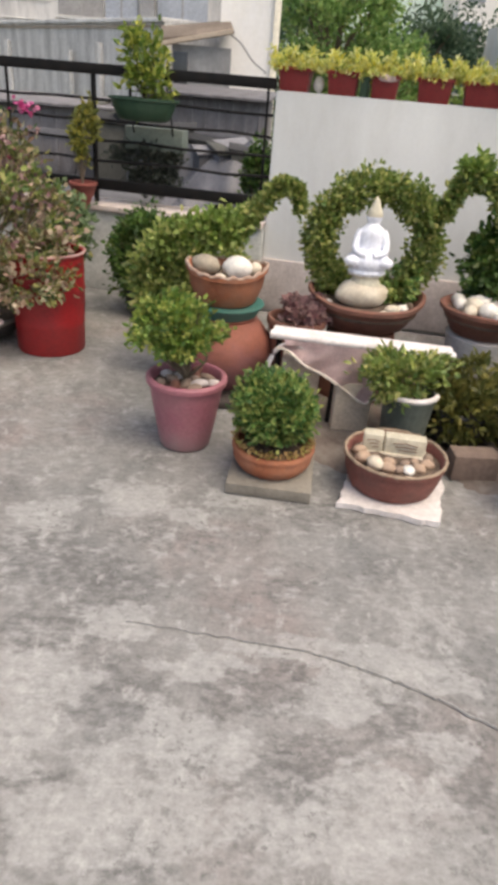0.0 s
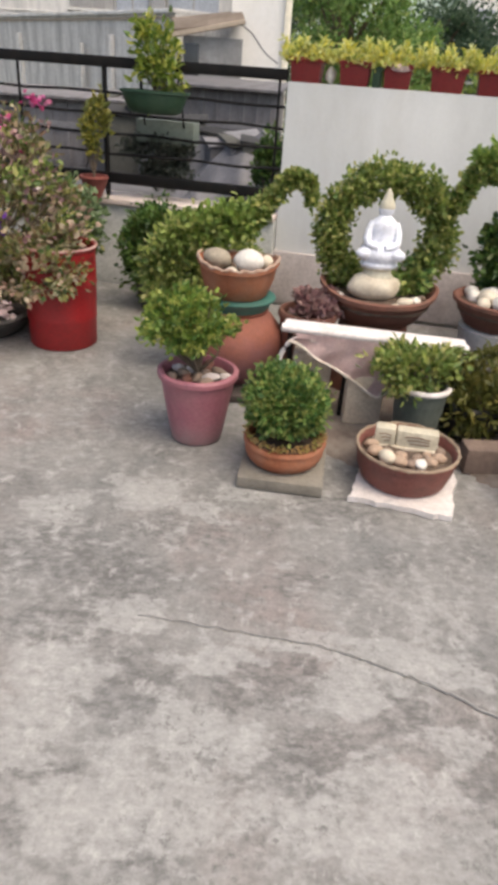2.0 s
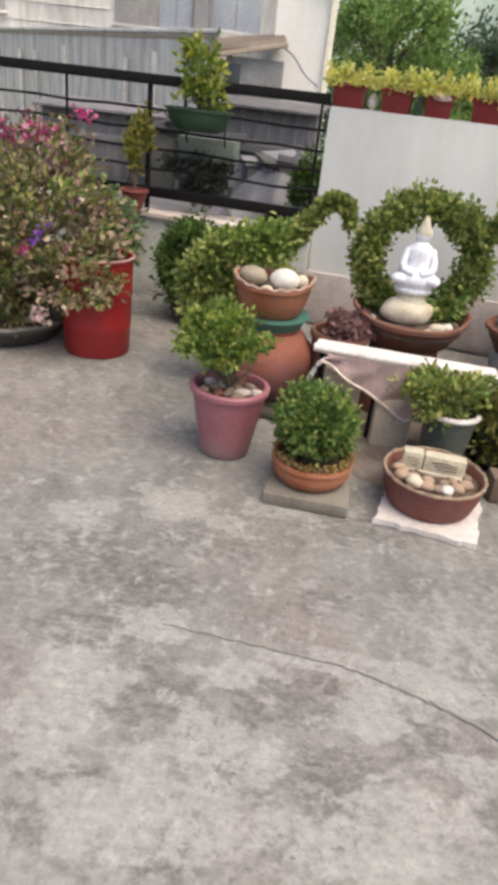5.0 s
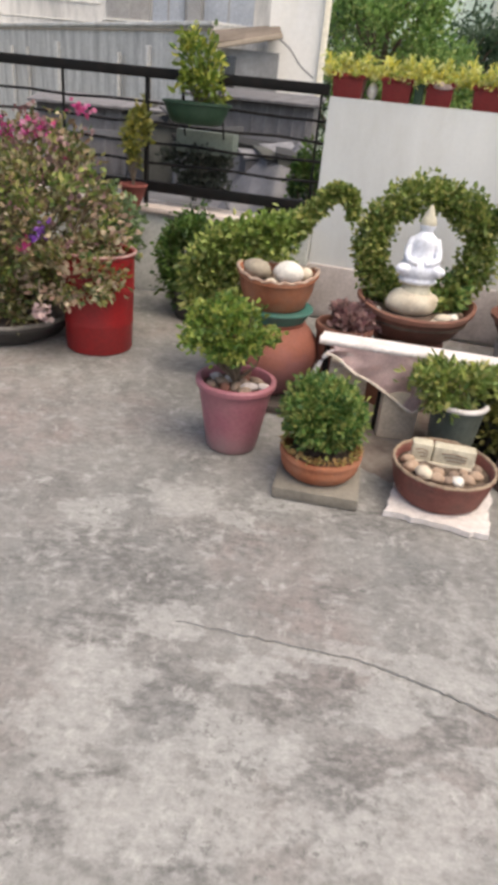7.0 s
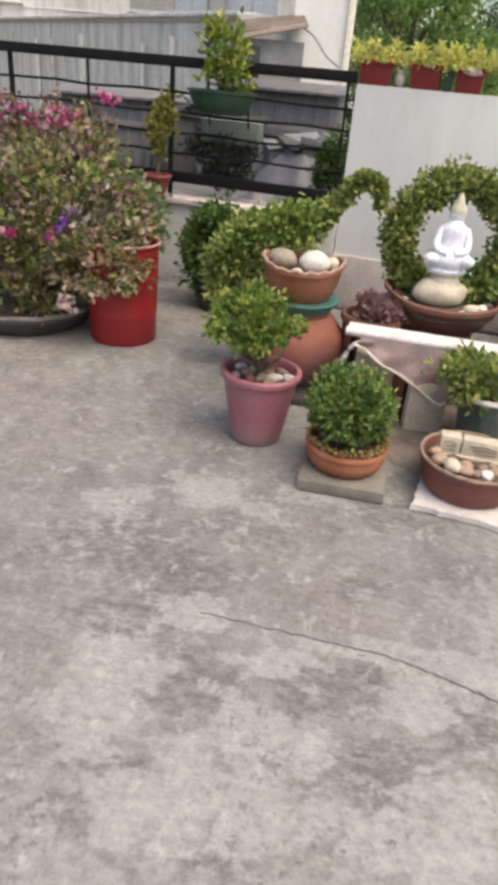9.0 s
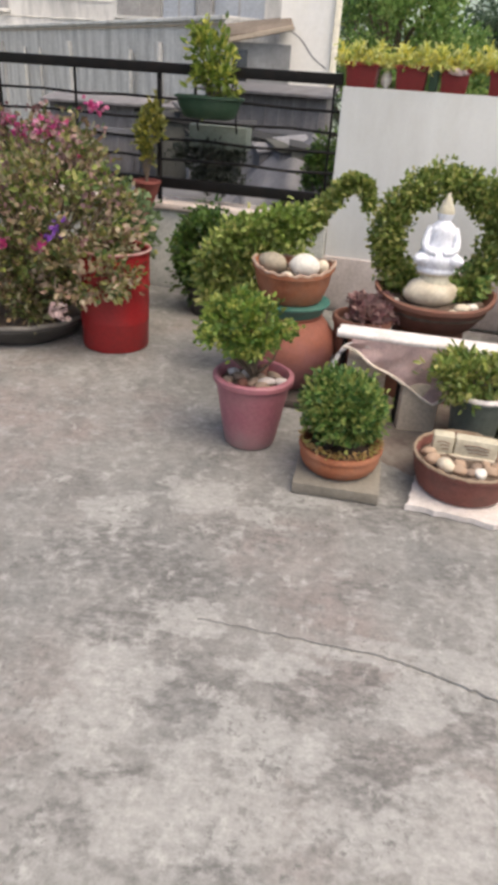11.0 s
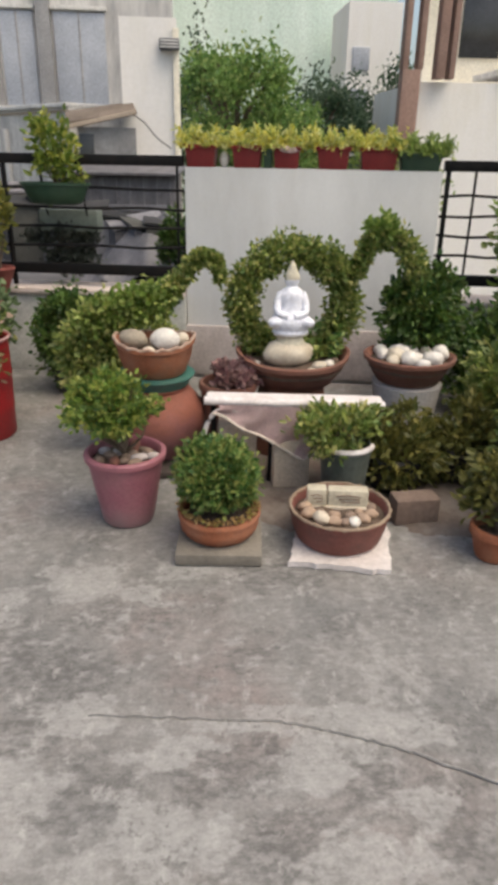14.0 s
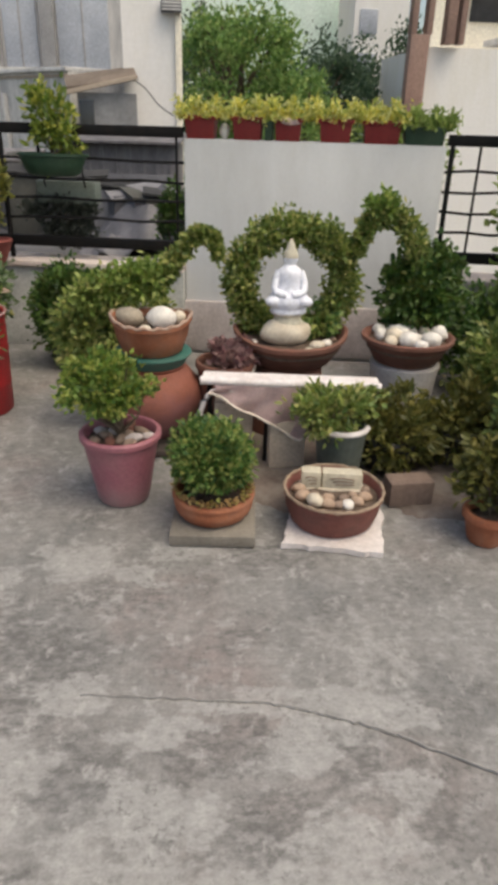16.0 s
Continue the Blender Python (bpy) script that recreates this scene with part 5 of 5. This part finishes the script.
for x, w, m, name in ((2.85, 0.98, DULL_SHUTTER, "shutter"), (3.76, 0.71, SHUTTER, "window"), (5.1, 1.1, SHUTTER, "window"), (-0.73, 1.1, DULL_SHUTTER, "shutter"), (-4.2, 1.1, SHUTTER, "window")):
    w0 = part(name, box((w, 0.06, 1.84), (x, 0.275, 10.09), 0.01), m, up)
    part("sill", box((w + 0.12, 0.16, 0.06), (x, 0.23, 9.13), 0.01), PALE_CAP, w0)
    part("lintel", box((w + 0.1, 0.12, 0.08), (x, 0.245, 11.08), 0.01), PALE_CAP, w0)
    part("mullion", box((0.035, 0.02, 1.84), (x, 0.24, 10.09), 0.004), DULL_SHUTTER, w0)
part("pier", box((0.29, 0.2, 16), (4.345, 0.2, 8), 0.01), surface("dark_grey_pier", (0.24, 0.24, 0.25), (0.34, 0.34, 0.35), 2, 20, 0.9, 0.2), up)
ev = thing("lean_to", -0.73, 8.2, -7, "small grey lean-to with a beige concrete eave", "shed", turn=8)
# shade below the eave is put into the wall's darker grey
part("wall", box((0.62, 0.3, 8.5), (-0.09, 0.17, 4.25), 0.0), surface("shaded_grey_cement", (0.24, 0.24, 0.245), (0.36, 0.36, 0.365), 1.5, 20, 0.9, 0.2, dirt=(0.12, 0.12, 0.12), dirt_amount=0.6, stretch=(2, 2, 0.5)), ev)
eave = part("eave", box((0.76, 0.2, 0.045), (0, 0, 0), 0.008), BEIGE, ev, smooth=False)
eave.matrix_basis = pose(-0.15, 0.0, 8.57, 0, -12.5, 0)
strip = part("roof_felt", box((0.76, 0.42, 0.03), (0, 0, 0), 0.004), surface("brown_roof_felt", (0.12, 0.095, 0.075), (0.2, 0.16, 0.13), 3, 20, 0.9, 0.2), ev)
strip.matrix_basis = pose(-0.14, 0.24, 8.65, 17, -9, 0)
part("opening", box((0.15, 0.06, 0.62), (-0.31, 0.005, 8.12), 0.004), WINDOW_DARK, ev)
part("cable", tube(curve_points([(0.2, 0.0, 8.63), (0.32, -0.02, 8.55), (0.45, -0.05, 8.4), (0.6, -0.06, 8.3)], 14), 0.01, 6), surface("grey_cable", (0.2, 0.2, 0.2), (0.3, 0.3, 0.3), 9, 60, 0.8, 0.1), ev)
wb = far_building("white_building", (0.62, 1.2), (-0.36, 9.2, 2.6), 0, WHITE_WALL, "narrow white washed building end wall", None)
vent = part("vent_box", box((0.22, 0.12, 0.11), (0.23, -0.66, 9.34), 0.012), surface("dark_vent", (0.1, 0.1, 0.11), (0.17, 0.17, 0.18), 6, 40, 0.6, 0.1), wb, "dark grey vent box high on the wall")
for k in range(3):
    part("slat", box((0.2, 0.01, 0.014), (0.23, -0.724, 9.31 + 0.03 * k), 0.002), PALE_CAP, vent)
part("side_strip", box((0.07, 0.05, 9.5), (0.3, -0.62, 4.75), 0.004), CREAM_WALL, wb, "cream painted corner strip")

far_tree(0.88, 12.4, 2.85, (1.0, 1.05), 80, TREE_LEAF, "bushy green tree behind the white wall", 0.085, 9000)
far_tree(2.75, 15.5, 2.75, (1.0, 1.2), 81, TREE_DARK, "greyish green tree with a loose crown", 0.1, 5000)
far_tree(1.75, 13.5, 2.1, (0.9, 0.9), 85, TREE_LEAF, "low spreading green tree behind the wall", 0.08, 6000)
far_tree(0.4, 17.0, 3.6, (0.75, 2.4), 82, TREE_DARK, "slim dark tree rising above the others", 0.1, 4000)
far_tree(4.6, 17.0, 3.4, (0.9, 1.8), 83, TREE_DARK, "slim green tree beside a pale house", 0.1, 3500)
far_tree(3.0, 11.0, 1.5, (0.9, 0.7), 84, VINE_LIGHT, "low yellow-green bush top behind the wall", 0.1, 2000)
# building raised and paled to stand in for the overexposed sky
gs = far_building("mint_backdrop", (6.4, 2.0), (2.6, 22.0, 5.2), 0, MINT_SKY, "pale mint building standing in for bright sky behind the trees", WHITE_WALL)
for i in range(4):
    part("window", box((0.7, 0.06, 0.9), (-1.7 + 1.15 * i, -1.02, 8.9), 0.01), WINDOW_DARK, gs)
rb = far_building("pale_house", (5.2, 3.0), (6.7, 14.6, 2.46), 0, WHITE_WALL, "white house with brown columns and balcony", None)
for x, w, z0, z1 in ((-2.8, 0.32, 0.0, 9.62), (-2.92, 0.1, 9.62, 11.5), (-2.66, 0.1, 9.62, 11.5), (-2.3, 0.16, 9.49, 11.5), (-2.1, 0.1, 9.49, 11.5)):
    part("column", box((w, 0.24, z1 - z0), (x, -1.64, (z0 + z1) / 2), 0.01), BROWN_WALL, rb, "brown painted column")
part("upper_wall", box((5.0, 0.3, 3.0), (0.5, 0.4, 10.9), 0.01), CREAM_WALL, rb)
for i in range(3):
    part("window", box((0.8, 0.06, 1.1), (-0.9 + 1.4 * i, 0.22, 10.6), 0.01), WINDOW_DARK, rb)
part("balcony_slab", box((3.9, 1.2, 0.1), (0.75, -1.0, 9.63), 0.01), PALE_CAP, rb)
cb = far_building("cream_house", (1.3, 2.0), (4.6, 19.5, 4.6), 0, WHITE_WALL, "narrow cream house between trees and columns", None)
for i in range(3):
    part("window", box((0.42, 0.06, 0.5), (-0.3, -1.01, 8.6 + 0.9 * i), 0.01), SHUTTER, cb)


# clutter on the next roof: boxes, sheets, small huts with tilted roofs
GREYS = [surface("clutter_tone", (v, v * 0.98, v * k), (v * 1.5, v * 1.48, v * 1.5 * k), 6, 50, 0.85, 0.2, dirt=(v * 0.5, v * 0.45, v * 0.45), dirt_amount=0.5) for v, k in ((0.014, 1.0), (0.03, 1.0), (0.065, 1.1), (0.1, 1.08), (0.16, 1.05), (0.06, 0.85))]
LABELS = ["black crate standing on the next roof", "dark grey box on the next roof", "blue-grey sheeted box on the next roof", "grey cement lump on the next roof", "pale broken slab on the next roof", "brown rusty box on the next roof"]
rng = random.Random(5)
for i in range(26):
    x, y = -2.6 + 2.75 * ((i * 0.618) % 1), 5.25 + 2.2 * ((i * 0.381 + 0.2) % 1)
    k = rng.choice((0, 0, 1, 1, 2, 3, 4, 5))
    w, d, h = rng.uniform(0.22, 0.5), rng.uniform(0.2, 0.35), rng.uniform(0.12, 0.3) + 0.18 * (y - 5.2)
    q = thing("roof_crate", x, y, 0.28, LABELS[k], "crate", "clutter on the next roof", turn=rng.uniform(-35, 35))
    part("crate_body", box((w, d, h), (0, 0, h / 2), 0.012), GREYS[k], q)
    lid = part("lid", box((w * 1.12, d * 1.2, 0.02), (0, 0, 0), 0.004), GREYS[(k + 2) % 6], q)
    lid.matrix_basis = pose(0, 0, h + 0.03, rng.uniform(4, 16), rng.uniform(-8, 8), 0)


# low sheet-metal huts at the back of the next roof
for x, y, w, h, tn, v in ((-0.62, 7.25, 1.15, 0.78, -6, 0.1), (-2.1, 7.35, 1.3, 0.6, 4, 0.13)):
    hut = thing("sheet_hut", x, y, 0.28, "low blue-grey sheet-metal hut on the next roof", "hut", "huts on the next roof", turn=tn)
    metal = surface("dull_sheet_metal", (v, v * 0.95, v), (v * 1.9, v * 1.8, v * 1.88), 3, 40, 0.55, 0.2, dirt=(v * 0.5, v * 0.42, v * 0.38), dirt_scale=4, dirt_amount=0.7, stretch=(2, 2, 0.5))
    part("wall", box((w, 0.5, h), (0, 0, h / 2), 0.008), metal, hut)
    top = part("roof_sheet", box((w * 1.08, 0.7, 0.025), (0, 0, 0), 0.004), metal, hut)
    top.matrix_basis = pose(0, -0.02, h + 0.04, 5, 0, 0)
    for i in range(9):
        part("rib", box((0.025, 0.02, h - 0.04), (-w / 2 + w * (i + 0.5) / 9, -0.255, h / 2), 0.004), metal, hut)
    part("plank", box((w * 0.9, 0.03, 0.06), (0.02, -0.27, h * 0.62), 0.006), GREYS[4], hut)
